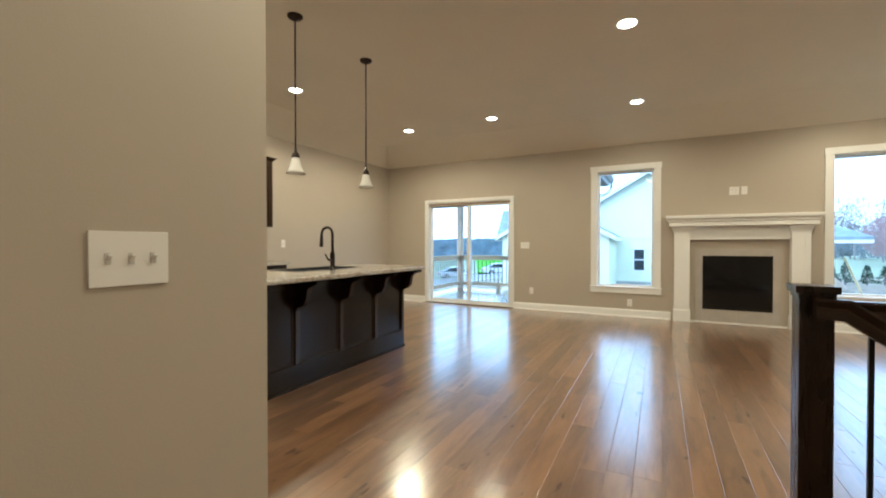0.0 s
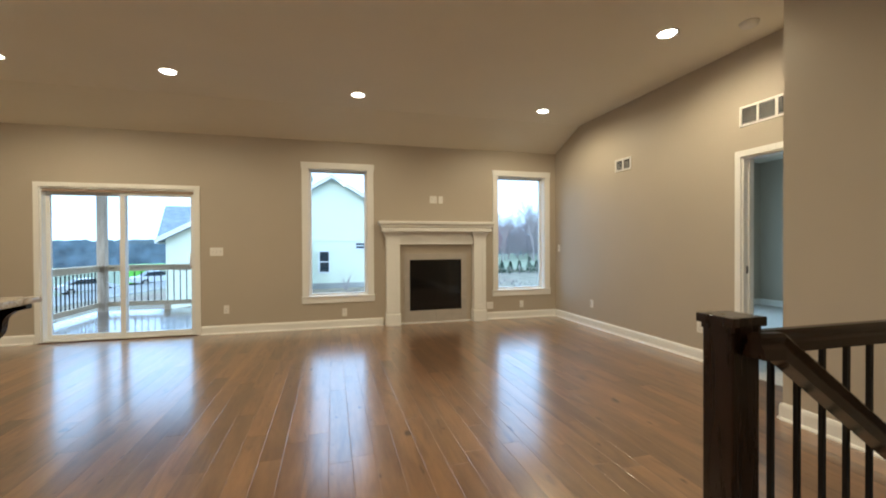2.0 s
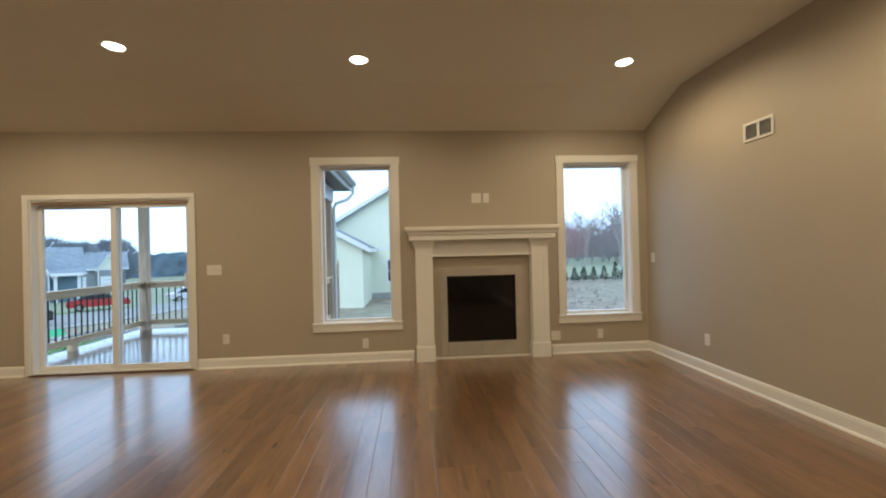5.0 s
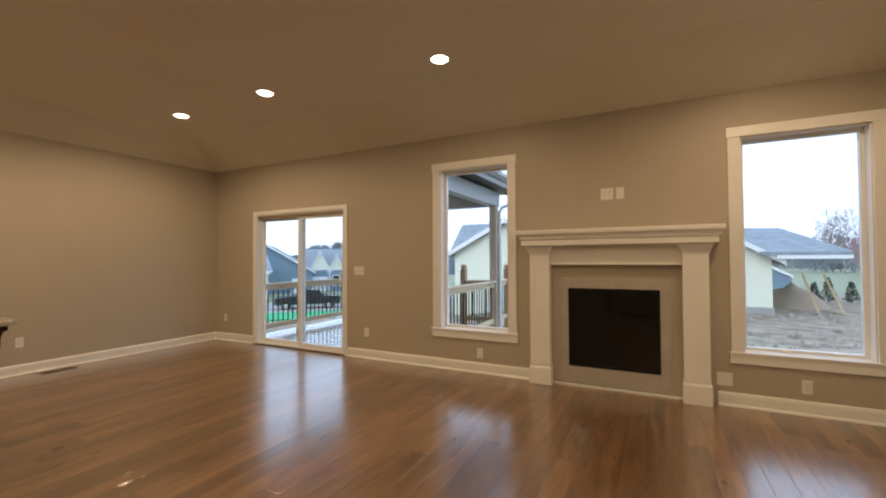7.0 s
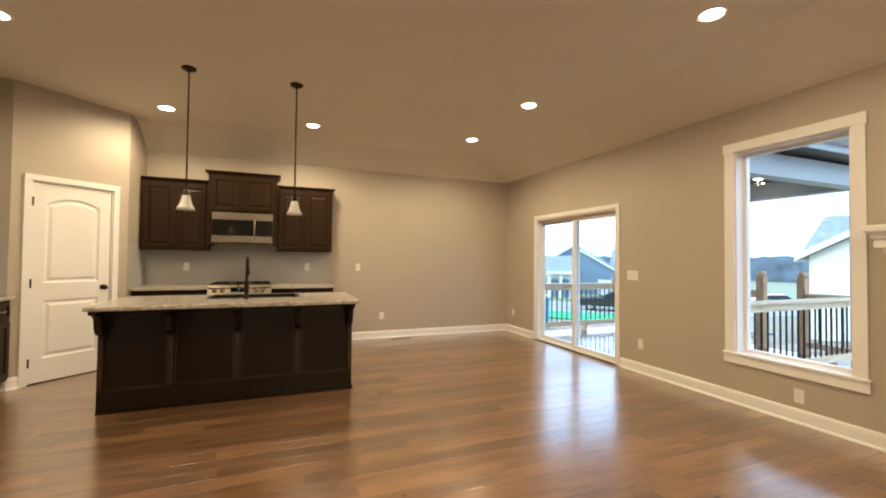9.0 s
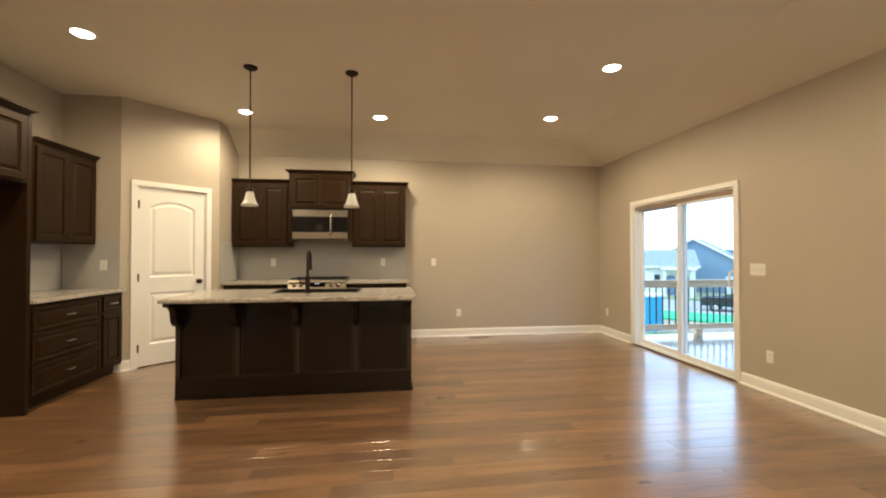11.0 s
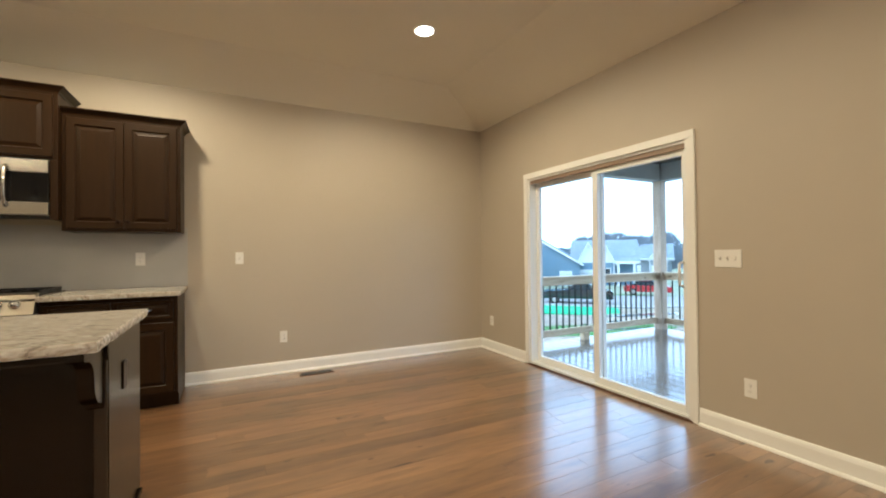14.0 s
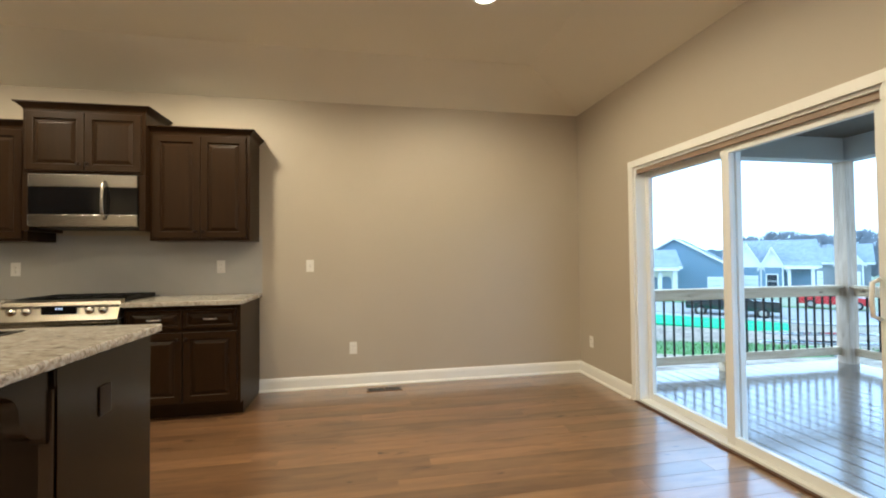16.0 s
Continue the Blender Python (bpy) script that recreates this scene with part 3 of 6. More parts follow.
def add_knob(parent, x, y, z):
    bm = bmesh.new()
    lathe(bm, [(0.0001, 0), (0.007, 0.0), (0.006, 0.012), (0.014, 0.018), (0.015, 0.024), (0.009, 0.029), (0.0001, 0.03)], n=14)
    k = part("knob", bm, BRONZE, parent, smooth=True)
    k.matrix_local = pose(x, y, z, 90)


def add_pull(parent, x, y, z):
    bm = bmesh.new()
    pts = [(x - 0.045, y, z), (x - 0.04, y - 0.018, z), (x - 0.02, y - 0.026, z), (x + 0.02, y - 0.026, z), (x + 0.04, y - 0.018, z), (x + 0.045, y, z)]
    tube(bm, pts, [0.006, 0.005, 0.006, 0.006, 0.005, 0.006], 8)
    part("pull", bm, NICKEL, parent, "brushed nickel cup pull", smooth=True)


def crown(parent, x0, x1, depth, z, out=0.045, h=0.05, l=True, r=True):
    bm = bmesh.new()
    steps_ = [(0.004, 0.0), (0.008, 0.012), (0.02, 0.022), (0.034, 0.036), (out, 0.041), (out, h)]
    rings = []
    for o, zz in steps_:
        rings.append([bm.verts.new(c) for c in ((x0 - (o if l else 0), 0, z + zz), (x0 - (o if l else 0), -depth - o, z + zz), (x1 + (o if r else 0), -depth - o, z + zz), (x1 + (o if r else 0), 0, z + zz))])
    for p, q in zip(rings, rings[1:]):
        for i in range(4):
            j = (i + 1) % 4
            bm.faces.new((p[i], p[j], q[j], q[i]))
    bm.faces.new(rings[-1])
    bm.faces.new(rings[0][::-1])
    part("crown_moulding", bm, CABX, parent)


def upper(x0, x1, depth, z0, z1, doors, loc, rz, label, l=True, r=True, crown_h=0.05):
    """A wall cabinet; local x along the wall, -y out into the room."""
    t = thing("wall_cabinet", loc, label, "cabinet", "kitchen wall cabinets", rz)
    boxpart("body", (x0, x1, -depth, 0, z0, z1), CAB, t, b=0.002)
    w = (x1 - x0 - 0.05) / doors
    for i in range(doors):
        a = x0 + 0.025 + w * i
        bm = bmesh.new()
        raised_panel(bm, a + 0.002, a + w - 0.002, z0 + 0.02, z1 - 0.03, -depth)
        d = part("door", bm, CAB, t)
        if doors == 2:
            add_knob(d, a + (w - 0.03 if i == 0 else 0.03), -depth - 0.02, z0 + 0.075)
        else:
            add_knob(d, a + 0.03, -depth - 0.02, z0 + 0.075)
    crown(t, x0, x1, depth, z1 - 0.01, h=crown_h, l=l, r=r)
    return t


def base_cab(x0, x1, depth, loc, rz, label, drawers, doors, stack=False):
    t = thing("base_cabinet", loc, label, "cabinet", "kitchen base cabinets", rz)
    bm = bmesh.new()
    box(bm, x0, x1, -depth, 0, 0.1, 0.878)
    box(bm, x0, x1, -depth + 0.07, 0, 0.0, 0.1)
    part("body", bm, CAB, t)
    if stack:
        hs = [(0.13, 0.37), (0.385, 0.63), (0.645, 0.845)]
        for a, b_ in hs:
            bm = bmesh.new()
            raised_panel(bm, x0 + 0.025, x1 - 0.012, a, b_, -depth, s=0.03)
            d = part("drawer", bm, CABX, t)
            add_pull(d, (x0 + x1) / 2, -depth - 0.02, (a + b_) / 2)
        return t
    w = (x1 - x0 - 0.04) / drawers
    for i in range(drawers):
        a = x0 + 0.02 + w * i
        bm = bmesh.new()
        raised_panel(bm, a + 0.008, a + w - 0.008, 0.70, 0.845, -depth, s=0.025)
        d = part("drawer", bm, CABX, t)
        add_pull(d, a + w / 2, -depth - 0.02, 0.772)
    w = (x1 - x0 - 0.04) / doors
    for i in range(doors):
        a = x0 + 0.02 + w * i
        bm = bmesh.new()
        raised_panel(bm, a + 0.004, a + w - 0.004, 0.13, 0.67, -depth)
        d = part("door", bm, CAB, t)
        add_knob(d, a + (w - 0.03 if i % 2 == 0 and doors > 1 else 0.03), -depth - 0.02, 0.62)
    return t


# west wall run: local x = world y minus 2.99, local -y = world +x
WL = (WX, 2.99, 0)
g = 0.004
upper(-1.2, -0.435, 0.31, 1.39, 2.30, 2, (WX + g, 2.99, 0), 90, "dark stained two-door wall cabinet with crown moulding, beside the pantry wall", l=False, r=False)
upper(-0.43, 0.43, 0.37, 1.92, 2.435, 2, (WX + g, 2.99, 0), 90, "raised dark stained two-door cabinet with crown moulding above the microwave")
upper(0.435, 1.21, 0.31, 1.39, 2.30, 2, (WX + g, 2.99, 0), 90, "dark stained two-door wall cabinet with crown moulding, beside the open wall", l=False)
t = thing("cabinet_filler", (WX + g, 2.99, 0), "dark stained side panels either side of the microwave", "cabinet panel", rz=90)
for a, b_ in ((-0.43, -0.385), (0.385, 0.43)):
    boxpart("side_panel", (a, b_, -0.37, 0, 1.47, 1.919), CAB, t)
base_cab(-1.21, -0.385, 0.58, (WX + g, 2.99, 0), 90, "dark stained base cabinet with drawers and doors beside the range", 2, 2)
base_cab(0.385, 1.21, 0.58, (WX + g, 2.99, 0), 90, "dark stained base cabinet with two drawers above two doors", 2, 2)
for a, b_ in ((-1.215, -0.383), (0.383, 1.235)):
    t = thing("countertop", (WX + g, 2.99, 0), "pale speckled granite countertop on the base cabinet", "countertop", "kitchen countertops", 90)
    boxpart("slab", (a, b_, -0.635, 0, 0.8785, 0.913), GRANITE, t, b=0.004)
shell("wall_backsplash_west", SPLASH, [(WX, WX + 0.0035, 1.775, 4.225, 0.914, 1.45)])
shell("wall_backsplash_return", SPLASH, [(WX + 0.004, -4.24, P2[1], P2[1] + 0.0035, 0.914, 1.45)])

# microwave under the raised cabinet
mw = thing("microwave", (WX + g, 2.99, 0.06), "stainless over-the-range microwave with black glass door", "microwave", rz=90)
boxpart("body", (-0.38, 0.38, -0.37, -0.002, 1.44, 1.855), STEEL, mw, b=0.004)
bm = bmesh.new()
box(bm, -0.38, 0.38, -0.392, -0.3705, 1.445, 1.535, 0.004)
box(bm, -0.38, 0.38, -0.392, -0.3705, 1.755, 1.852, 0.004)
part("trim_band", bm, STEEL, mw)
boxpart("door_glass", (-0.38, 0.17, -0.390, -0.3705, 1.537, 1.753), BLACKG, mw, b=0.003)
boxpart("control_panel", (0.172, 0.38, -0.390, -0.3705, 1.537, 1.753), BLACKG, mw, b=0.003)
bm = bmesh.new()
tube(bm, [(0.15, -0.392, 1.50), (0.15, -0.425, 1.53), (0.15, -0.435, 1.65), (0.15, -0.425, 1.77), (0.15, -0.392, 1.80)], [0.011, 0.012, 0.013, 0.012, 0.011], 12)
part("handle", bm, STEEL, mw, "curved steel handle", smooth=True)
boxpart("vent_grille", (-0.36, 0.36, -0.36, -0.05, 1.432, 1.4395), IRON, mw)

# range
rg_ = thing("range", (WX + g, 2.99, 0), "stainless slide-in gas range with front knobs and black cast grates", "range", rz=90)
boxpart("body", (-0.378, 0.378, -0.62, 0, 0.02, 0.905), STEEL, rg_, b=0.004)
boxpart("cooktop", (-0.38, 0.38, -0.55, -0.01, 0.906, 0.92), BLACKG, rg_, b=0.003)
bm = bmesh.new()
prism(bm, [(-0.60, 0.93), (-0.555, 0.945), (-0.555, 0.80), (-0.66, 0.80)], -0.38, 0.38, "X")
part("control_panel", bm, mat("brushed steel panel", (0.42, 0.38, 0.31), 0.34, 1.0, var=0.06, scale=3, bump=0.0), rg_)
bm = bmesh.new()
for i in range(3):
    cx = -0.25 + 0.25 * i
    for yy in (-0.5, -0.3, -0.08):
        box(bm, cx - 0.12, cx + 0.12, yy - 0.008, yy + 0.008, 0.93, 0.952)
    for xx in (-0.11, 0, 0.11):
        box(bm, cx + xx - 0.008, cx + xx + 0.008, -0.508, -0.072, 0.921, 0.952)
part("grate", bm, IRON, rg_)
disp = boxpart("display", (-0.11, 0.11, -0.648, -0.636, 0.845, 0.905), BLACKG, rg_)
bm = bmesh.new()
for i, dx in enumerate((-0.02, 0.0, 0.015)):
    box(bm, dx, dx + 0.009, -0.6495, -0.6485, 0.88, 0.892)
part("clock_digits", bm, CLOCK, rg_)
for kx in (-0.3, -0.21, 0.19, 0.28):
    bm = bmesh.new()
    lathe(bm, [(0.0001, 0), (0.031, 0), (0.031, 0.008), (0.025, 0.012), (0.022, 0.03), (0.0001, 0.032)], n=18)
    k = part("knob", bm, STEEL, rg_, smooth=True)
    k.matrix_local = pose(kx, -0.632, 0.865, 62)
boxpart("oven_door", (-0.37, 0.37, -0.65, -0.621, 0.2, 0.78), STEEL, rg_, b=0.004)
bm = bmesh.new()
tube(bm, [(-0.32, -0.65, 0.73), (-0.32, -0.69, 0.735), (0.32, -0.69, 0.735), (0.32, -0.65, 0.73)], 0.011)
part("oven_handle", bm, STEEL, rg_, smooth=True)

# south run: faces +y, so turned 180
S0 = (-3.45, 0.45 + g, 0)
upper(-0.82, 0.0 - 0.004, 0.33, 1.39, 2.30, 2, (-3.45, 0.45 + g, 0), 180, "dark stained two-door wall cabinet with crown moulding over the south counter", l=False, r=False)
base_cab(-0.35, -0.004, 0.6, (-3.45, 0.45 + g, 0), 180, "dark stained base cabinet with drawer and door by the pantry", 1, 1)
base_cab(-1.2, -0.352, 0.6, (-3.45, 0.45 + g, 0), 180, "dark stained base cabinet with three deep drawers", 1, 1, stack=True)
t = thing("countertop", (-3.45, 0.45 + g, 0), "pale speckled granite countertop on the south cabinets", "countertop", "kitchen countertops", 180)
boxpart("slab", (-1.2, -0.004, -0.64, 0, 0.8785, 0.913), GRANITE, t, b=0.004)
shell("wall_backsplash_south", SPLASH, [(-3.44, -2.25, 0.45, 0.4535, 0.914, 1.45)])
shell("wall_backsplash_side", SPLASH, [(-3.45, -3.4465, 0.46, 1.028, 0.914, 1.45)])
t = thing("fridge_panel", (-2.22, 0.45 + g, 0), "tall dark stained panel beside the empty refrigerator bay", "cabinet panel", rz=180)
boxpart("panel", (-0.02, 0.02, -0.62, 0, 0, 2.40), CAB, t, b=0.002)
upper(-1.15, -0.025, 0.62, 1.85, 2.40, 2, (-2.22, 0.45 + g, 0), 180, "deep dark stained cabinet with crown moulding above the empty refrigerator bay", l=False, r=True)


# ---- island ----
def island():
    t = thing("kitchen_island", (-2.42, 3.118, 0), "dark stained kitchen island body with panelled side and corbels", "kitchen island")
    h0 = 1.038
    boxpart("body", (-0.63, -0.012, -h0 + 0.01, h0 - 0.01, 0.0, 0.875), ISLE, t, "", 0.002)
    boxpart("end_panel", (-0.62, -0.001, h0 - 0.0095, h0, 0.0, 0.876), ISLE, t)
    boxpart("end_panel", (-0.62, -0.001, -h0, -h0 + 0.0095, 0.0, 0.876), ISLE, t)
    bm = bmesh.new()
    box(bm, -0.0115, 0.010, -h0, h0, 0.0, 0.19, 0.006)
    box(bm, -0.0115, 0.003, -h0, h0, 0.81, 0.876, 0.002)
    xs = [-h0 + 0.0, -0.52, 0.0, 0.52, h0]
    for i, y in enumerate(xs):
        w = 0.05 if 0 < i < 4 else 0.045
        a = y - w / 2 if 0 < i < 4 else (y if i == 0 else y - w)
        box(bm, -0.0114, -0.0005, a, a + w, 0.19, 0.81)
    part("face_frame", bm, ISLE, t)
    bm = bmesh.new()
    for i in range(4):
        a, b_ = xs[i] + 0.03, xs[i + 1] - 0.03
        for q in ((a, b_, 0.19, 0.202), (a, b_, 0.798, 0.81), (a, a + 0.012, 0.2, 0.8), (b_ - 0.012, b_, 0.2, 0.8)):
            box(bm, -0.0118, -0.004, q[0], q[1], q[2], q[3], 0.002)
    part("panel_moulding", bm, BEADM, t)
    # battens in the paler colour that paints in the lit edge lines
    for y in (-0.52, 0.0, 0.52, -h0 + 0.021, h0 - 0.021):
        boxpart("batten", (-0.0005, 0.011, y - 0.02, y + 0.02, 0.1905, 0.80), BEADM, t, b=0.005)
    boxpart("shoe_moulding", (0.0105, 0.024, -h0, h0, 0.0, 0.022), ISLE, t, b=0.004)
    boxpart("shoe_moulding", (-0.6, 0.014, h0 + 0.0005, h0 + 0.014, 0.0, 0.022), ISLE, t, b=0.004)
    # corbels with an S profile
    prof = [(0, 0.875), (0.235, 0.875), (0.235, 0.848), (0.226, 0.842)]
    prof += [(0.226 - 0.106 * math.sin(a), 0.842 - 0.082 * (1 - math.cos(a))) for a in [math.pi / 2 * i / 8 for i in range(1, 9)]]
    prof += [(0.120 - 0.085 * (1 - math.cos(a)), 0.760 - 0.105 * math.sin(a)) for a in [math.pi / 2 * i / 8 for i in range(1, 9)]]
    prof += [(0.022, 0.648), (0.012, 0.630), (0.0, 0.622)]
    for y in (-h0 + 0.035, -0.52, 0.0, 0.52, h0 - 0.035):
        bm = bmesh.new()
        prism(bm, [(u + 0.0115, w) for u, w in prof], y - 0.024, y + 0.024, "Y")
        part("corbel", bm, ISLE, t, smooth=False)
    bm = bmesh.new()
    box(bm, -0.30, -0.23, h0 + 0.001, h0 + 0.006, 0.62, 0.735, 0.002)
    part("outlet_cover", bm, BRONZE, t, "dark outlet cover")
    top = thing("island_countertop", (-2.62, 3.13, 0), "pale speckled granite island top with chiseled edge and sink cut-out", "countertop")
    bm = bmesh.new()
    X0, X1, Y0, Y1 = -0.475, 0.475, -1.06, 1.05
    sx0, sx1, sy0, sy1 = -0.37, 0.0, -0.29, 0.51
    for d in ((X0, sx0, Y0, Y1), (sx1, X1, Y0, Y1), (sx0, sx1, Y0, sy0), (sx0, sx1, sy1, Y1)):
        box(bm, *d, 0.8775, 0.913)
    bmesh.ops.remove_doubles(bm, verts=bm.verts, dist=0.0005)
    part("slab", bm, GRANITE, top)
    bm = bmesh.new()
    rnd = random.Random(4)
    loop = []
    pts = []
    for (xa, ya), (xb, yb) in (((X0, Y0), (X1, Y0)), ((X1, Y0), (X1, Y1)), ((X1, Y1), (X0, Y1)), ((X0, Y1), (X0, Y0))):
        n = int(math.hypot(xb - xa, yb - ya) / 0.03)
        nx, ny = (yb - ya), -(xb - xa)
        q = math.hypot(nx, ny)
        pts += [(xa + (xb - xa) * i / n, ya + (yb - ya) * i / n, nx / q, ny / q) for i in range(n)]
    rows = []
    for z, o in ((0.8775, 0.002), (0.886, 0.006), (0.898, 0.007), (0.908, 0.005), (0.913, 0.0)):
        rows.append([bm.verts.new((x + nx * (o + rnd.uniform(-0.003, 0.003) * (z < 0.912)), y + ny * (o + rnd.uniform(-0.003, 0.003) * (z < 0.912)), z)) for x, y, nx, ny in pts])
    for p, q in zip(rows, rows[1:]):
        for i in range(len(p)):
            j = (i + 1) % len(p)
            bm.faces.new((p[i], p[j], q[j], q[i]))
    part("chiseled_edge", bm, GRANITE, top)
    sink = thing("sink", (-2.62, 3.13, 0), "dark undermount sink in the island top", "sink")
    bm = bmesh.new()
    for d in ((sx0 - 0.01, sx0, sy0 - 0.01, sy1 + 0.01, 0.68, 0.877), (sx1, sx1 + 0.01, sy0 - 0.01, sy1 + 0.01, 0.68, 0.877), (sx0, sx1, sy0 - 0.01, sy0, 0.68, 0.877), (sx0, sx1, sy1, sy1 + 0.01, 0.68, 0.877), (sx0 - 0.01, sx1 + 0.01, sy0 - 0.01, sy1 + 0.01, 0.67, 0.68)):
        box(bm, *d)
    SINKM = mat("dark composite sink", (0.012, 0.011, 0.01), 0.35)
    part("basin", bm, SINKM, sink)
    bm = bmesh.new()
    for d in ((sx0 - 0.018, sx0 + 0.012, sy0 - 0.018, sy1 + 0.018), (sx1 - 0.012, sx1 + 0.018, sy0 - 0.018, sy1 + 0.018), (sx0 + 0.012, sx1 - 0.012, sy0 - 0.018, sy0 + 0.012), (sx0 + 0.012, sx1 - 0.012, sy1 - 0.012, sy1 + 0.018)):
        box(bm, *d, 0.9135, 0.9175)
    for d in ((sx0 + 0.001, sx0 + 0.009, sy0 + 0.001, sy1 - 0.001), (sx1 - 0.009, sx1 - 0.001, sy0 + 0.001, sy1 - 0.001), (sx0 + 0.009, sx1 - 0.009, sy0 + 0.001, sy0 + 0.009), (sx0 + 0.009, sx1 - 0.009, sy1 - 0.009, sy1 - 0.001)):
        box(bm, *d, 0.70, 0.9135)
    part("rim", bm, SINKM, sink, "dark rim of the sink")
    f = thing("faucet", (-2.57, 3.175, 0.913), "tall oil-rubbed bronze gooseneck kitchen faucet on the island", "faucet")
    bm = bmesh.new()
    lathe(bm, [(0.0001, 0), (0.03, 0), (0.03, 0.01), (0.022, 0.018), (0.02, 0.06), (0.023, 0.065), (0.023, 0.15), (0.018, 0.16), (0.0165, 0.17), (0.0001, 0.171)], n=20)
    part("base", bm, BRONZE, f, smooth=True)
    bm = bmesh.new()
    R = 0.068
    arc = [(-R + R * math.cos(a_), 0, 0.33 + R * math.sin(a_)) for a_ in [math.pi * i / 14 for i in range(15)]]
    tube(bm, [(0, 0, 0.165), (0, 0, 0.25)] + arc + [(-2 * R, 0, 0.31)], 0.0125, 12)
    part("spout", bm, BRONZE, f, smooth=True)
    bm = bmesh.new()
    tube(bm, [(-2 * R, 0, 0.315), (-2 * R - 0.002, 0, 0.25), (-2 * R - 0.004, 0, 0.215)], [0.015, 0.018, 0.019], 12)
    part("spray_head", bm, BRONZE, f, smooth=True)
    bm = bmesh.new()
    tube(bm, [(0, -0.02, 0.09), (0.0, -0.055, 0.095), (0.0, -0.07, 0.11), (-0.01, -0.085, 0.15)], [0.011, 0.01, 0.007, 0.006], 10)
    part("handle", bm, BRONZE, f, smooth=True)


island()


# ---- pendants, cans, plates, grilles ----
def pendant(y):
    t = thing("pendant_lamp", (-2.50, y, CEIL), "bronze stem pendant lamp with white bell glass shade over the island", "pendant lamp", "pendants over the island")
    bm = bmesh.new()
    lathe(bm, [(0.0001, 0), (0.062, -0.0), (0.062, -0.008), (0.05, -0.022), (0.02, -0.03), (0.012, -0.04), (0.0001, -0.041)])
    part("canopy", bm, BRONZE, t, smooth=True)
    bm = bmesh.new()
    tube(bm, [(0, 0, -0.035), (0, 0, -1.10)], 0.0065, 10)
    part("stem", bm, BRONZE, t, smooth=True)
    bm = bmesh.new()
    lathe(bm, [(0.0001, -1.08), (0.01, -1.085), (0.014, -1.11), (0.03, -1.13), (0.034, -1.15), (0.034, -1.16), (0.0001, -1.161)])
    part("socket_cap", bm, BRONZE, t, smooth=True)
    bm = bmesh.new()
    lathe(bm, [(0.03, -1.155), (0.034, -1.17), (0.04, -1.20), (0.05, -1.235), (0.064, -1.265), (0.078, -1.29), (0.075, -1.289), (0.06, -1.262), (0.046, -1.235), (0.036, -1.20), (0.03, -1.17)], n=32)
    part("shade", bm, SHADE, t, "white bell glass shade", smooth=True)


pendant(2.668)
pendant(3.59)

for cx, cy, cz in [(a, b_, CEIL) for a, b_ in CANS] + [(-2.3, 10.35, 2.60)]:
    t = thing("recessed_light", (cx, cy, cz), "lit round recessed ceiling light with white trim ring", "recessed light", "recessed ceiling lights")
    bm = bmesh.new()
    lathe(bm, [(0.072, -0.001), (0.094, -0.001), (0.094, -0.005), (0.088, -0.007), (0.076, -0.006), (0.072, -0.001)], n=32)
    part("trim_ring", bm, WHITE, t, smooth=True)
    bm = bmesh.new()
    lathe(bm, [(0.0005, -0.017), (0.03, -0.0162), (0.055, -0.0125), (0.066, -0.008), (0.0715, -0.003)], n=32)
    part("lens", bm, LAMP, t)


def rocker(m, kind, group="", hh=0.057):
    """kind: gangs of toggle (tN), an outlet (o), or a blank (b). Local -y faces out."""
    n = int(kind[1:] or 1)
    w = 0.07 + 0.046 * (n - 1)
    lab = {"t": "white toggle switch plate on the wall", "o": "white duplex outlet on the wall", "b": "white blank cover plate on the wall"}[kind[0]]
    t = thing("switch_plate" if kind[0] == "t" else ("outlet" if kind[0] == "o" else "cover_plate"), (0, 0, 0), lab, "light switch" if kind[0] == "t" else "wall outlet", group)
    t.matrix_world = m
    boxpart("plate", (-w / 2, w / 2, -0.006, -0.0008, -hh, hh), PLASTIC, t, b=0.002)
    for i in range(n):
        x = (i - (n - 1) / 2) * 0.046
        if kind[0] == "t":
            boxpart("collar", (x - 0.006, x + 0.006, -0.0075, -0.0061, -0.013, 0.013), TOGGLE, t)
            bm = bmesh.new()
            prism(bm, [(-0.0076, -0.004), (-0.0076, 0.005), (-0.017, 0.012), (-0.018, 0.006)], x - 0.0035, x + 0.0035, "X")
            part("toggle", bm, PLASTIC, t)
        if kind[0] == "o":
            for z in (-0.019, 0.019):
                boxpart("socket", (x - 0.016, x + 0.016, -0.0078, -0.0061, z - 0.014, z + 0.014), PLASTIC, t, b=0.002)
                bm = bmesh.new()
                box(bm, x - 0.008, x - 0.006, -0.0082, -0.0077, z - 0.002, z + 0.006)
                box(bm, x + 0.006, x + 0.008, -0.0082, -0.0077, z - 0.002, z + 0.006)
                box(bm, x - 0.002, x + 0.002, -0.0082, -0.0077, z - 0.009, z - 0.005)
                part("slots", bm, SLOT, t)
    return t


TOGGLE = mat("toggle collar", (0.6, 0.58, 0.55), 0.4, bump=0)
OUT = "wall outlets"
for x, z in ((-4.68, 0.36), (-1.85, 0.335), (-0.262, 0.222), (2.6, 0.228)):
    rocker(pose(x, NY, z), "o1", OUT)
rocker(pose(2.04, NY, 0.225), "b2")
rocker(pose(-1.968, NY, 1.135), "t3")
rocker(pose(1.10, NY, 1.92), "o2", OUT)
rocker(pose(1.22, NY, 1.92), "b1")
for y, z in ((4.56, 0.346), (6.40, 0.34)):
    rocker(pose(EX, y, z, 0, 0, -90), "o1", OUT)
rocker(pose(EX, 7.30, 1.15, 0, 0, -90), "t1")
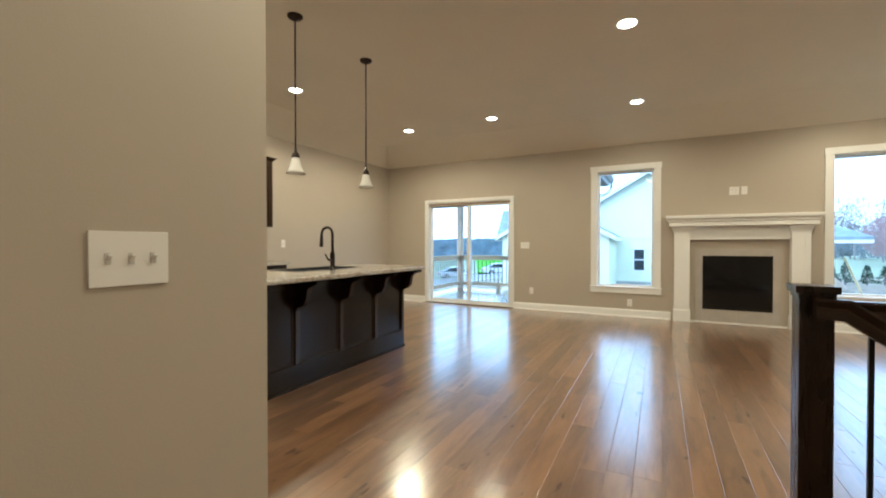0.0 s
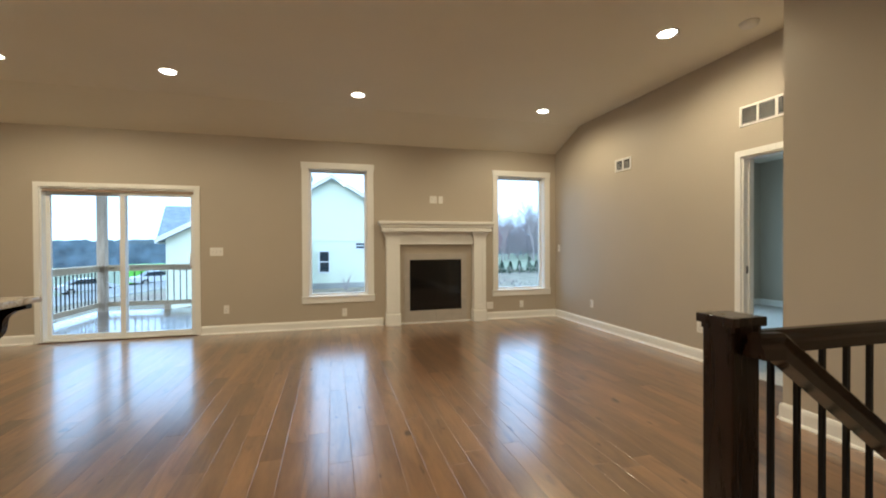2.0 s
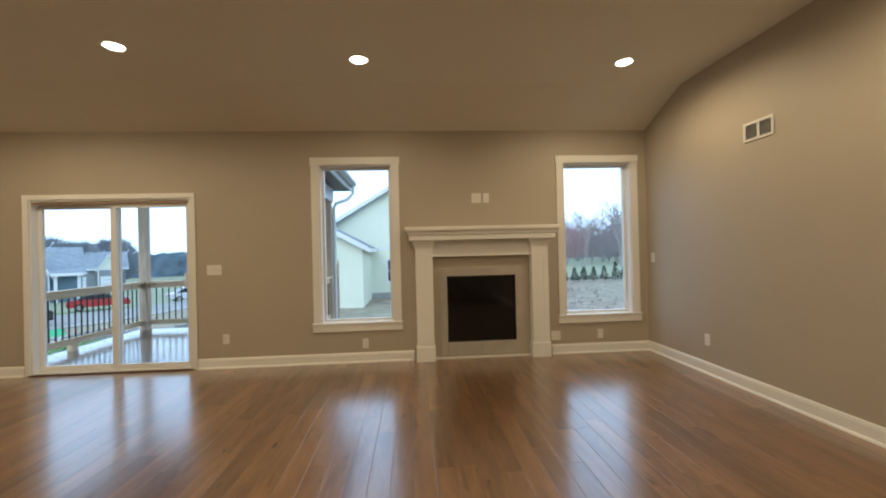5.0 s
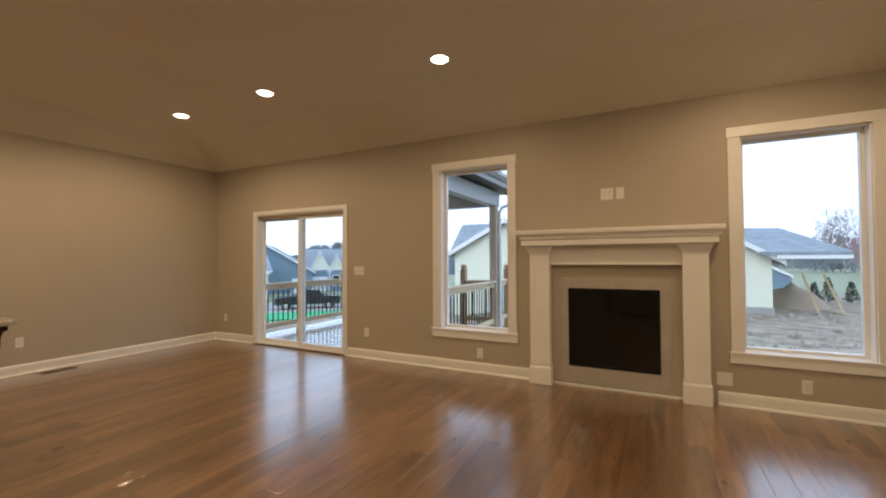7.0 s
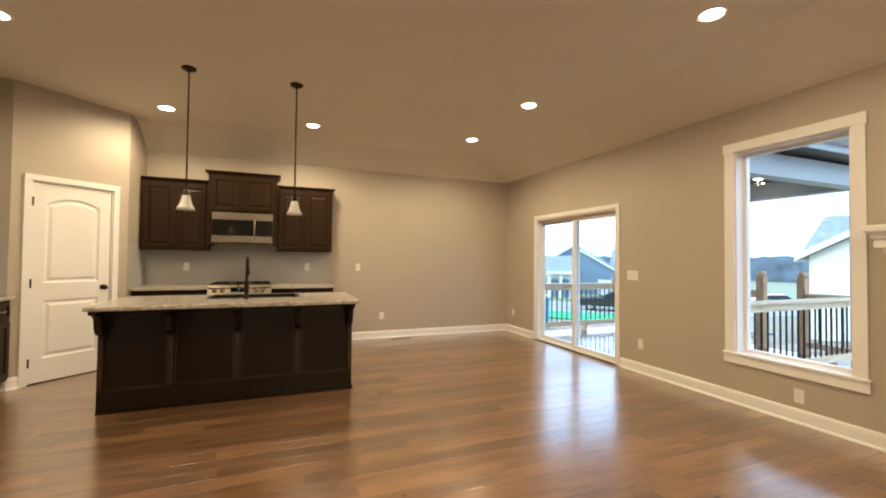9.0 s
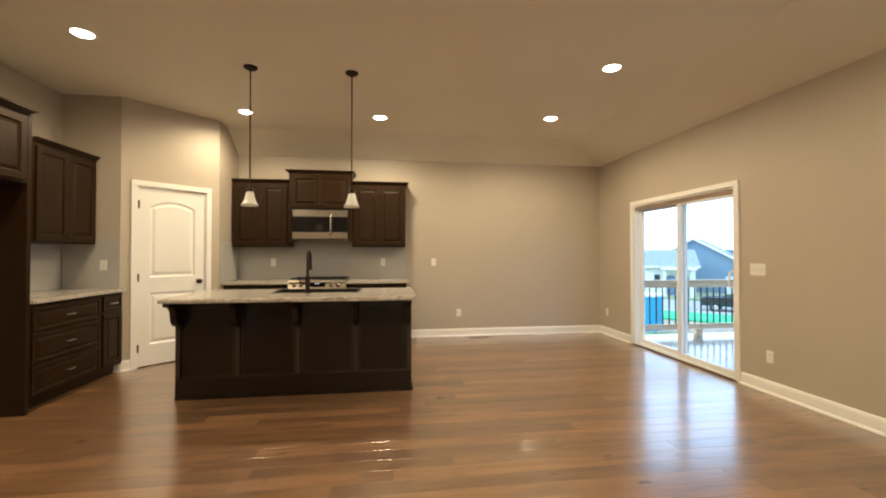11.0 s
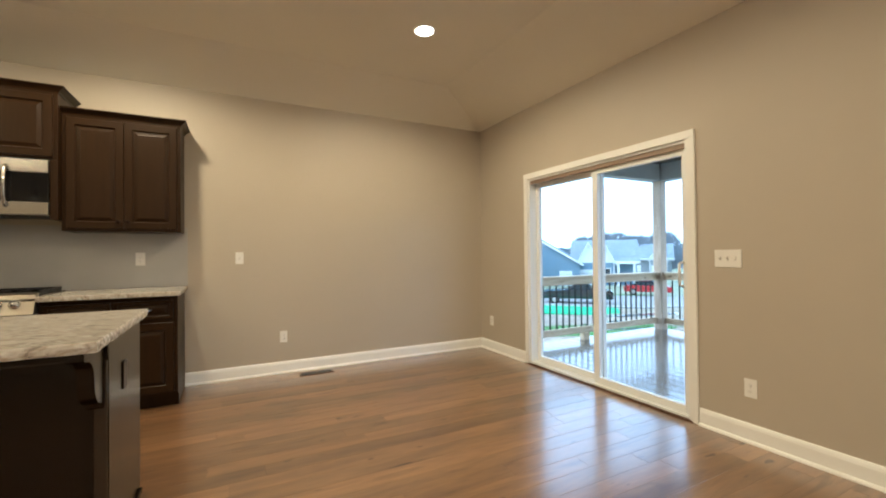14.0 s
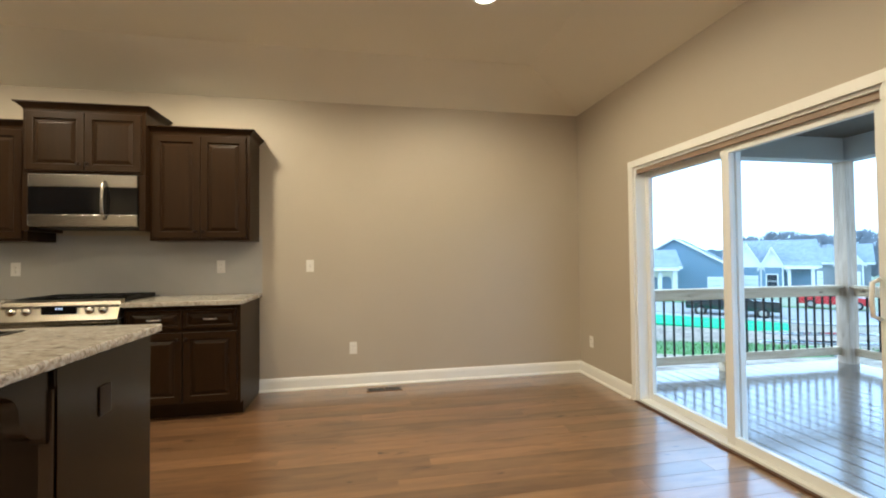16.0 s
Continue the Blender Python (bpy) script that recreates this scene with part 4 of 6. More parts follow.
rocker(pose(WX, 5.05, 0.365, 0, 0, 90), "o1", OUT)
rocker(pose(WX, 4.653, 1.162, 0, 0, 90), "t1")
for y in (2.26, 3.87):
    rocker(pose(WX + 0.004, y, 1.165, 0, 0, 90), "o1", OUT)
rocker(pose(-3.446, 0.87, 1.165, 0, 0, 90), "o1", OUT)
rocker(pose(PX, 0.72, 1.118, 0, 0, 90), "t3", hh=0.062)
rocker(pose(BX, 5.6, 0.34, 0, 0, -90), "o1", OUT)


def grille(name, y0, y1, z0, z1, bays, label):
    t = thing(name, (EX, (y0 + y1) / 2, (z0 + z1) / 2), label, "air vent", rz=-90)
    w, h = (y1 - y0) / 2, (z1 - z0) / 2
    boxpart("backing", (-w + 0.015, w - 0.015, -0.004, -0.001, -h + 0.015, h - 0.015), SLOT, t)
    bm = bmesh.new()
    f = 0.02
    box(bm, -w, w, -0.012, -0.001, h - f, h, 0.002)
    box(bm, -w, w, -0.012, -0.001, -h, -h + f, 0.002)
    for i in range(bays + 1):
        x = -w + f / 2 + (2 * w - f) * i / bays
        box(bm, x - f / 2, x + f / 2, -0.0118, -0.001, -h + f, h - f)
    part("frame", bm, WHITE, t)
    n = int((2 * h - 2 * f) / 0.022)
    for i in range(n):
        z = -h + f + (i + 0.5) * (2 * h - 2 * f) / n
        bm = bmesh.new()
        prism(bm, [(-0.009, z - 0.002), (-0.0085, z - 0.003), (-0.0045, z), (-0.005, z + 0.001)], -w + f, w - f, "X")
        part("slat", bm, WHITE, t)


grille("return_air_grille", 3.30, 4.125, 2.285, 2.47, 5, "white return air grille with five bays above the bedroom doorway")
grille("supply_grille", 5.57, 5.87, 2.165, 2.325, 2, "white two-bay supply air grille on the east wall")
t = thing("smoke_detector", (2.878, 3.757, CEIL), "white round smoke detector on the ceiling", "smoke detector")
bm = bmesh.new()
lathe(bm, [(0.0001, -0.038), (0.045, -0.036), (0.06, -0.028), (0.068, -0.012), (0.07, -0.001), (0.0001, -0.0005)])
part("case", bm, PLASTIC, t, smooth=True)
t = thing("floor_register", (-4.74, 5.34, 0.0), "brown metal floor register set in the wood floor", "floor vent")
bm = bmesh.new()
box(bm, -0.055, -0.04, -0.16, 0.16, 0.0, 0.005)
box(bm, 0.04, 0.055, -0.16, 0.16, 0.0, 0.005)
for y in (-0.16, -0.0075, 0.145):
    box(bm, -0.04, 0.04, y, y + 0.015, 0.0, 0.005)
part("frame", bm, mat("brown metal", (0.12, 0.07, 0.045), 0.4, 0.5, bump=0), t)
bm = bmesh.new()
for i in range(18):
    y = -0.14 + 0.016 * i
    if abs(y) > 0.012:
        box(bm, -0.04, 0.04, y, y + 0.006, 0.0, 0.004)
part("slat", bm, BRONZE, t)
boxpart("backing", (-0.04, 0.04, -0.145, 0.145, 0.0, 0.0015), SLOT, t)


# ---- fireplace ----
def fireplace():
    t = thing("fireplace_mantel", (1.14, NY, 0), "white painted wood fireplace mantel with square pilasters and stepped crown shelf", "fireplace mantel")
    F = -0.11
    xl = (-0.79, -0.59)
    for s in (0, 1):
        a, b_ = xl if s == 0 else (-xl[1], -xl[0])
        bm = bmesh.new()
        box(bm, a, b_, F, -0.001, 0, 1.412, 0.003)
        part("pilaster", bm, WHITE, t)
        bm = bmesh.new()
        box(bm, a - 0.012, b_ + 0.012, F - 0.014, -0.001, 0, 0.165, 0.003)
        prism(bm, [(F - 0.014, 0.165), (F - 0.008, 0.178), (F - 0.001, 0.185), (-0.001, 0.185), (-0.001, 0.165)], a - 0.008, b_ + 0.008, "X")
        part("plinth", bm, WHITE, t)
        bm = bmesh.new()
        fr = 0.058
        for d in ((a, a + fr, 0.19, 1.325), (b_ - fr, b_, 0.19, 1.325), (a + fr, b_ - fr, 0.19, 0.265), (a + fr, b_ - fr, 1.215, 1.325)):
            box(bm, d[0], d[1], F - 0.007, F, d[2], d[3], 0.0008)
        part("pilaster_frame", bm, WHITE, t)
        bm = bmesh.new()
        for o, z0_, z1_ in ((0.010, 1.325, 1.340), (0.014, 1.340, 1.356), (0.021, 1.356, 1.376), (0.031, 1.376, 1.396), (0.038, 1.396, 1.414)):
            box(bm, a - o, b_ + o, F - o - 0.004, -0.001, z0_, z1_, 0.002)
        part("capital", bm, WHITE, t)
    boxpart("frieze", (xl[1] + 0.001, -xl[1] - 0.001, F + 0.045, -0.001, 1.222, 1.414), WHITE, t, b=0.002)
    boxpart("frieze_bead", (xl[1] + 0.001, -xl[1] - 0.001, F + 0.03, F + 0.0445, 1.222, 1.240), WHITE, t, b=0.004)
    bm = bmesh.new()
    prof = [(0.0, 1.415), (0.066, 1.4155), (0.07, 1.42), (0.07, 1.462), (0.064, 1.468), (0.066, 1.476), (0.084, 1.484), (0.086, 1.508), (0.092, 1.516), (0.110, 1.528), (0.114, 1.536), (0.114, 1.566), (0.108, 1.572), (0.0, 1.572)]
    rings = []
    for o, z in prof:
        e = 0.79 + 0.002 + o
        if z > 1.571 and o == 0.0:
            break
        rings.append([bm.verts.new(c) for c in ((-e, -0.001, z), (-e, F - 0.004 - o, z), (e, F - 0.004 - o, z), (e, -0.001, z))])
    for p, q in zip(rings, rings[1:]):
        for i in range(4):
            j = (i + 1) % 4
            bm.faces.new((p[i], p[j], q[j], q[i]))
    bm.faces.new(rings[-1])
    bm.faces.new(rings[0][::-1])
    part("mantel_shelf", bm, WHITE, t)
    boxpart("hearth_shoe", (xl[1] + 0.014, -xl[1] - 0.014, -0.03, -0.001, 0, 0.02), WHITE, t, b=0.004)
    s = thing("fireplace_surround", (1.135, NY, 0), "grey tile surround of the gas fireplace", "fireplace surround")
    fx = 0.415
    for d in ((-0.5, -fx - 0.001, 0.03, 0.38), (-0.5, -fx - 0.001, 0.3815, 0.73), (-0.5, -fx - 0.001, 0.7315, 1.08), (fx + 0.001, 0.5, 0.03, 0.38), (fx + 0.001, 0.5, 0.3815, 0.73), (fx + 0.001, 0.5, 0.7315, 1.08)):
        boxpart("tile", (d[0], d[1], -0.014, -0.001, d[2], d[3]), TILE, s, b=0.001)
    for z0_, z1_ in ((0.986, 1.08), (0.03, 0.199)):
        for a, b_ in ((-fx, -0.001), (0.001, fx)):
            boxpart("tile", (a, b_, -0.014, -0.001, z0_, z1_), TILE, s, b=0.001)
    f = thing("gas_fireplace", (1.135, NY, 0), "black glass-fronted gas fireplace, unlit", "fireplace")
    bm = bmesh.new()
    for d in ((-fx, -fx + 0.022, 0.2, 0.985), (fx - 0.022, fx, 0.2, 0.985), (-fx + 0.022, fx - 0.022, 0.963, 0.985), (-fx + 0.022, fx - 0.022, 0.2, 0.235)):
        box(bm, d[0], d[1], -0.018, -0.001, d[2], d[3], 0.002)
    part("frame", bm, FIREB, f)
    boxpart("glass", (-fx + 0.022, fx - 0.022, -0.008, -0.002, 0.235, 0.963), BLACKG, f)


fireplace()

# ---- stair guard ----
def guard():
    nw = thing("newel_post", (0.606, 2.005, 0), "square dark stained newel post with flat cap by the stairs", "newel post")
    h = 0.045
    boxpart("shaft", (-h, h, -h, h, 0, 0.985), NEWW, nw, b=0.004)
    bm = bmesh.new()
    box(bm, -h - 0.003, h + 0.003, -h - 0.003, h + 0.003, 0.975, 0.99, 0.001)
    box(bm, -h - 0.012, h + 0.012, -h - 0.012, h + 0.012, 0.99, 1.015, 0.003)
    part("cap", bm, NEWW, nw)
    g_ = thing("stair_guard", (0.651, 2.005, 0), "dark stained level guard rail with black iron balusters", "stair guard")
    prof = [(-0.03, 0.905), (-0.026, 0.93), (-0.016, 0.94), (-0.02, 0.958), (-0.012, 0.966), (0.012, 0.966), (0.02, 0.958), (0.016, 0.94), (0.026, 0.93), (0.03, 0.905)]
    bm = bmesh.new()
    prism(bm, prof, 0.001, SX - 0.653, "X")
    part("hand_rail", bm, RAILW, g_)
    bm = bmesh.new()
    box(bm, 0.001, SX - 0.653, -0.045, 0.02, 0.0, 0.022, 0.003)
    part("shoe_rail", bm, RAILW, g_)
    for i in range(18):
        x = 0.10 + 0.1 * i
        if x < SX - 0.7:
            boxpart("baluster", (x - 0.0065, x + 0.0065, -0.0065, 0.0065, 0.022, 0.905), IRON, g_)
    s = thing("stair_rail", (0.606, 1.928, 0), "dark stained sloped stair hand rail with bracket end at the newel", "hand rail")
    bm = bmesh.new()
    prof2 = [(-0.03, -0.032), (-0.026, -0.005), (-0.016, 0.006), (-0.02, 0.024), (-0.012, 0.032), (0.012, 0.032), (0.02, 0.024), (0.016, 0.006), (0.026, -0.005), (0.03, -0.032)]
    line = [(-0.015, 0.948), (0.062, 0.945), (1.8, 0.945 - 1.738 * 0.73)]
    rows = []
    for x, z in line:
        rows.append([bm.verts.new((x + (w * 0.33 if x > 0 else 0), u, z + w)) for u, w in prof2])
    for p, q in zip(rows, rows[1:]):
        for i in range(len(p)):
            j = (i + 1) % len(p)
            bm.faces.new((p[i], p[j], q[j], q[i]))
    bm.faces.new(rows[0][::-1])
    bm.faces.new(rows[-1])
    part("rail", bm, RAILW, s)


guard()


# ---- outside ----
GZ = -1.25


def gz(x, y):
    """The ground falls away to the west and climbs again far off."""
    d = math.hypot(x, y - 15)
    return GZ - min(max((-x - 5) * 0.12, 0), 2.0) + max(0, d - 95) * 0.02


gm = bpy.data.materials.new("building plot ground")
gm.use_nodes = True
n_, l_ = gm.node_tree.nodes, gm.node_tree.links
tc_, na, nb, r_, r2_, mx_, mx2_ = (n_.new("ShaderNode" + k) for k in ("TexCoord", "TexNoise", "TexNoise", "MapRange", "MapRange", "Mix", "Mix"))
na.inputs["Scale"].default_value, na.inputs["Detail"].default_value = 0.09, 5
nb.inputs["Scale"].default_value, nb.inputs["Detail"].default_value = 1.6, 8
l_.new(tc_.outputs["Object"], na.inputs["Vector"])
l_.new(tc_.outputs["Object"], nb.inputs["Vector"])
for r0, lo, hi in ((r_, 0.46, 0.54), (r2_, 0.35, 0.65)):
    r0.inputs["From Min"].default_value, r0.inputs["From Max"].default_value = lo, hi
l_.new(na.outputs["Fac"], r_.inputs["Value"])
l_.new(nb.outputs["Fac"], r2_.inputs["Value"])
mx_.data_type = mx2_.data_type = "RGBA"
mx2_.inputs["A"].default_value, mx2_.inputs["B"].default_value = (0.17, 0.132, 0.098, 1), (0.38, 0.318, 0.238, 1)
l_.new(r2_.outputs["Result"], mx2_.inputs["Factor"])
geo_, len_, far_, mul_ = (n_.new("ShaderNode" + k) for k in ("NewGeometry", "VectorMath", "MapRange", "Math"))
len_.operation, mul_.operation = "LENGTH", "MAXIMUM"
far_.inputs["From Min"].default_value, far_.inputs["From Max"].default_value = 36, 48
l_.new(geo_.outputs["Position"], len_.inputs[0])
l_.new(len_.outputs["Value"], far_.inputs["Value"])
r_.inputs["To Max"].default_value = 0.3
l_.new(r_.outputs["Result"], mul_.inputs[0])
l_.new(far_.outputs["Result"], mul_.inputs[1])
l_.new(mul_.outputs[0], mx_.inputs["Factor"])
l_.new(mx2_.outputs["Result"], mx_.inputs["A"])
mx_.inputs["B"].default_value = (0.26, 0.29, 0.19, 1)
l_.new(mx_.outputs["Result"], n_["Principled BSDF"].inputs["Base Color"])
n_["Principled BSDF"].inputs["Roughness"].default_value = 0.9
bm = bmesh.new()
GN = 90
grid = {}
for i in range(GN + 1):
    for j in range(GN + 1):
        u, w = i / GN * 2 - 1, j / GN * 2 - 1
        x, y = 300 * u * abs(u) ** 1.5 - 5, 300 * w * abs(w) ** 1.5 + 18
        z = gz(x, y) + 0.06 * noise.noise((x * 0.5, y * 0.5, 0))
        grid[i, j] = bm.verts.new((x, y, z))
for i in range(GN):
    for j in range(GN):
        bm.faces.new((grid[i, j], grid[i + 1, j], grid[i + 1, j + 1], grid[i, j + 1]))
part("ground", bm, gm, kind="structure", smooth=True)
shell("foundation", CONC, [(WX - 0.16, 8.0, -2.4, NY + 0.16, GZ - 0.3, -0.31)])


def deck():
    X0, X1, Y0, Y1, Z = -5.0, -1.28, NY + T + 0.01, 11.0, -0.09
    t = thing("deck", (0, 0, 0), "wet wooden deck with boards and pine railings under a roof", "deck")
    bm = bmesh.new()
    box(bm, X0, X1, Y1 - 0.04, Y1, Z - 0.26, Z - 0.03)
    box(bm, X0, X0 + 0.04, Y0, Y1 - 0.04, Z - 0.26, Z - 0.03)
    box(bm, X1 - 0.04, X1, Y0, Y1 - 0.04, Z - 0.26, Z - 0.03)
    for yy in (8.4, 9.3, 10.2):
        box(bm, X0 + 0.04, X1 - 0.04, yy, yy + 0.04, Z - 0.26, Z - 0.03)
    for xx in (X0 + 0.1, X1 - 0.2):
        for yy in (8.0, 10.8):
            box(bm, xx, xx + 0.1, yy, yy + 0.1, GZ - 0.1, Z - 0.26)
    part("frame", bm, PINE, t)
    n = int((Y1 - Y0) / 0.146)
    me = None
    for i in range(n):
        if me is None:
            ob = boxpart("board", (X0 - 0.02, X1 + 0.02, 0, 0.138, 0, 0.028), DECKW, t, b=0.003)
            me = ob.data
        else:
            ob = new("board", me)
            ob.parent = t
        ob.location = (0, Y0 + 0.146 * i, Z - 0.028)
    # posts to the roof
    for nm, px, py in (("post", -4.86, 10.87), ("post", -1.35, 10.87)):
        boxpart(nm, (px - 0.07, px + 0.07, py - 0.07, py + 0.07, Z, 2.33), PINEP, t, "knotty wooden post", b=0.004)
    def rail(x0, y0, x1, y1, name="railing"):
        L = math.hypot(x1 - x0, y1 - y0)
        e = new("railing")
        e.parent = t
        e.matrix_local = pose(x0, y0, Z, 0, 0, math.degrees(math.atan2(y1 - y0, x1 - x0)))
        bm = bmesh.new()
        box(bm, 0, L, -0.07, 0.07, 0.90, 0.935, 0.004)
        part("cap_rail", bm, PINE, e)
        bm = bmesh.new()
        box(bm, 0, L, -0.02, 0.02, 0.81, 0.90)
        box(bm, 0, L, -0.02, 0.02, 0.10, 0.19)
        box(bm, L / 2 - 0.05, L / 2 + 0.05, -0.045, 0.045, 0.0, 0.10)
        part("side_rail", bm, PINE, e)
        k = max(2, int(L / 0.115))
        me = None
        for i in range(1, k):
            x = L * i / k
            if me is None:
                bm = bmesh.new()
                box(bm, -0.008, 0.008, -0.008, 0.008, 0.19, 0.81)
                ob = part("baluster", bm, IRON, e)
                me = ob.data
            else:
                ob = new("baluster", me)
                ob.parent = e
            ob.location = (x, 0, 0)
    rail(-4.90, Y0, -4.90, 10.8)
    rail(-4.79, 10.9, -2.68, 10.9)
    rail(-1.35, Y0, -1.35, 10.8)
    rail(-2.0, 10.97, -1.43, 10.97)
    for px, py in ((-2.62, 10.93), (-2.06, 10.97), (-1.38, 11.75)):
        bm = bmesh.new()
        box(bm, px - 0.055, px + 0.055, py - 0.055, py + 0.055, Z - 0.4, Z + 1.12, 0.004)
        box(bm, px - 0.065, px + 0.065, py - 0.065, py + 0.065, Z + 1.12, Z + 1.15, 0.004)
        lathe(bm, [(0.0001, Z + 1.15), (0.04, Z + 1.15), (0.062, Z + 1.185), (0.066, Z + 1.21), (0.055, Z + 1.24), (0.0001, Z + 1.262)], px, py, 12)
        part("newel", bm, PINEZ, t)
    rail(-1.38, 10.97, -1.38, 11.7)
    bm = bmesh.new()
    for i in range(4):
        box(bm, -2.6, -1.35, 11.02 + 0.27 * i, 11.29 + 0.27 * i, Z - 0.19 * (i + 1) - 0.03, Z - 0.19 * (i + 1))
    part("stair_tread", bm, PINE, t)
    r = thing("deck_roof", (0, 0, 0), "dark deck ceiling with wrapped beams, fascia and gutter", "porch roof")
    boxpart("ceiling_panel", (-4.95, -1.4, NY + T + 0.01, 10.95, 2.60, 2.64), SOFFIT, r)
    bm = bmesh.new()
    box(bm, -4.96, -1.26, 10.78, 10.98, 2.33, 2.60, 0.004)
    box(bm, -1.44, -1.26, NY + T + 0.01, 10.779, 2.33, 2.60, 0.004)
    box(bm, -4.96, -4.78, NY + T + 0.01, 10.779, 2.33, 2.60, 0.004)
    part("beam", bm, BEAMP, r)
    bm = bmesh.new()
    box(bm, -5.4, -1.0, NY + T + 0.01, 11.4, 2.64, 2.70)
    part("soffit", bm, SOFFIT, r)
    bm = bmesh.new()
    box(bm, -1.0, -0.97, NY + T + 0.01, 11.43, 2.62, 2.80)
    box(bm, -5.4, -1.0, 11.4, 11.43, 2.62, 2.80)
    part("fascia", bm, BEAMP, r)
    bm = bmesh.new()
    prism(bm, [(-0.969, 2.70), (-0.91, 2.70), (-0.85, 2.745), (-0.85, 2.80), (-0.862, 2.80), (-0.862, 2.75), (-0.915, 2.712), (-0.969, 2.712)], NY + T + 0.02, 11.43, "Y")
    part("gutter", bm, BEAMP, r)
    bm = bmesh.new()
    tube(bm, [(-0.91, 11.3, 2.70), (-0.91, 11.3, 2.55), (-1.0, 11.1, 2.40), (-1.2, 10.93, 2.30), (-1.24, 10.9, 2.2), (-1.24, 10.9, -1.0)], 0.035, 8)
    part("downspout", bm, TRIMX, r)
    boxpart("roof_slab", (-5.4, -1.0, NY + T + 0.01, 11.4, 2.80, 2.9), ROOFM, r)


deck()


def gable_house(name, loc, rz, w, d, eave, peak, siding, label, doors=(), wins=(), porch=False, roof_over=0.4, band=None):
    """Local: front gable faces -y, ridge along y. z is above the ground."""
    t = thing(name, loc, label, "house", "houses beyond the deck" if w > 3 else "", rz)
    bm = bmesh.new()
    prism(bm, [(-w / 2, -0.3), (w / 2, -0.3), (w / 2, eave), (0, peak), (-w / 2, eave)], 0, d, "Y")
    wl = part("wall", bm, siding, t)
    sl = (peak - eave) / (w / 2)
    o = roof_over
    bm = bmesh.new()
    for s in (-1, 1):
        prism(bm, [(0, peak + 0.02), (s * (w / 2 + o), eave - sl * o + 0.02), (s * (w / 2 + o), eave - sl * o + 0.17), (0, peak + 0.2)], -o, d + o, "Y")
    part("roof", bm, ROOFM, t)
    bm = bmesh.new()
    for s in (-1, 1):
        prism(bm, [(0, peak - 0.03), (s * (w / 2 + o), eave - sl * o - 0.03), (s * (w / 2 + o), eave - sl * o + 0.19), (0, peak + 0.22)], -o - 0.05, -o - 0.005, "Y")
        box(bm, *sorted((s * (w / 2 + o), s * (w / 2 + o + 0.03))), -o, d + o, eave - sl * o - 0.05, eave - sl * o + 0.14)
    if band:
        box(bm, -w / 2, w / 2, -0.03, -0.001, band, band + 0.1)
    part("trim", bm, TRIMX, t)
    for x, z, ww, hh in wins:
        e = new("window")
        e.parent = t
        e.matrix_local = pose(x, -0.002, z)
        bm = bmesh.new()
        for q in ((-ww / 2 - 0.09, -ww / 2, -0.09, hh + 0.09), (ww / 2, ww / 2 + 0.09, -0.09, hh + 0.09), (-ww / 2, ww / 2, hh, hh + 0.09), (-ww / 2, ww / 2, -0.09, 0), (-ww / 2, ww / 2, hh / 2 - 0.03, hh / 2 + 0.03)):
            box(bm, q[0], q[1], -0.06, 0, q[2], q[3])
        part("frame", bm, TRIMX, e)
        boxpart("pane", (-ww / 2, ww / 2, -0.02, -0.001, 0, hh), GLASSX, e)
    for x, ww, hh in doors:
        bm = bmesh.new()
        n = 4
        for i in range(n):
            box(bm, x - ww / 2, x + ww / 2, -0.04, -0.002, 0.02 + hh * i / n, hh * (i + 1) / n - 0.01)
        part("garage_door", bm, TRIMX, t)
    if porch:
        bm = bmesh.new()
        for x in (-w / 2 - 2.2, -w / 2 - 0.2):
            box(bm, x - 0.12, x + 0.12, -0.2, 0.05, 0, eave - 0.3)
        part("porch_post", bm, TRIMX, t)
        bm = bmesh.new()
        prism(bm, [(-w / 2 - 2.6, eave - 0.3), (-w / 2 + 0.0, eave - 0.3), (-w / 2, eave + 1.0), (-w / 2 - 0.6, eave + 0.9)], -0.4, d - 1, "Y")
        part("porch_roof", bm, ROOFM, t)
    return t


# the cream house to the north
hn = gable_house("neighbour_house", (-0.4, 26.0, GZ), 0, 13.0, 12, 2.45, 6.35, SIDING_W, "cream sided gabled house with grey roof beyond the yard",
                 wins=((-0.45, 0.96, 0.5, 1.15), (2.0, 2.3, 1.3, 0.3)), band=2.72)


def slope_roof(house, q):
    """A south slope, q: eave left and right, ridge right and left, with a back slope; local metres."""
    bm = bmesh.new()
    (ax, ay, az_), (bx, by, bz), (cx, cy, cz), (dx, dy, dz) = q
    pts = [*q, (bx, 2 * cy - by, bz), (ax, 2 * dy - ay, az_)]
    lo = [bm.verts.new(p) for p in pts]
    hi = [bm.verts.new((p[0], p[1], p[2] + 0.14)) for p in pts]
    for f in ((0, 1, 2, 3), (3, 2, 4, 5), (1, 4, 2)):
        bm.faces.new([hi[k] for k in f])
        bm.faces.new([lo[k] for k in f[::-1]])
    for a, b_ in ((0, 1), (1, 4), (4, 5), (5, 3), (3, 0)):
        bm.faces.new((lo[a], lo[b_], hi[b_], hi[a]))
    part("wing_roof", bm, ROOFM, house)


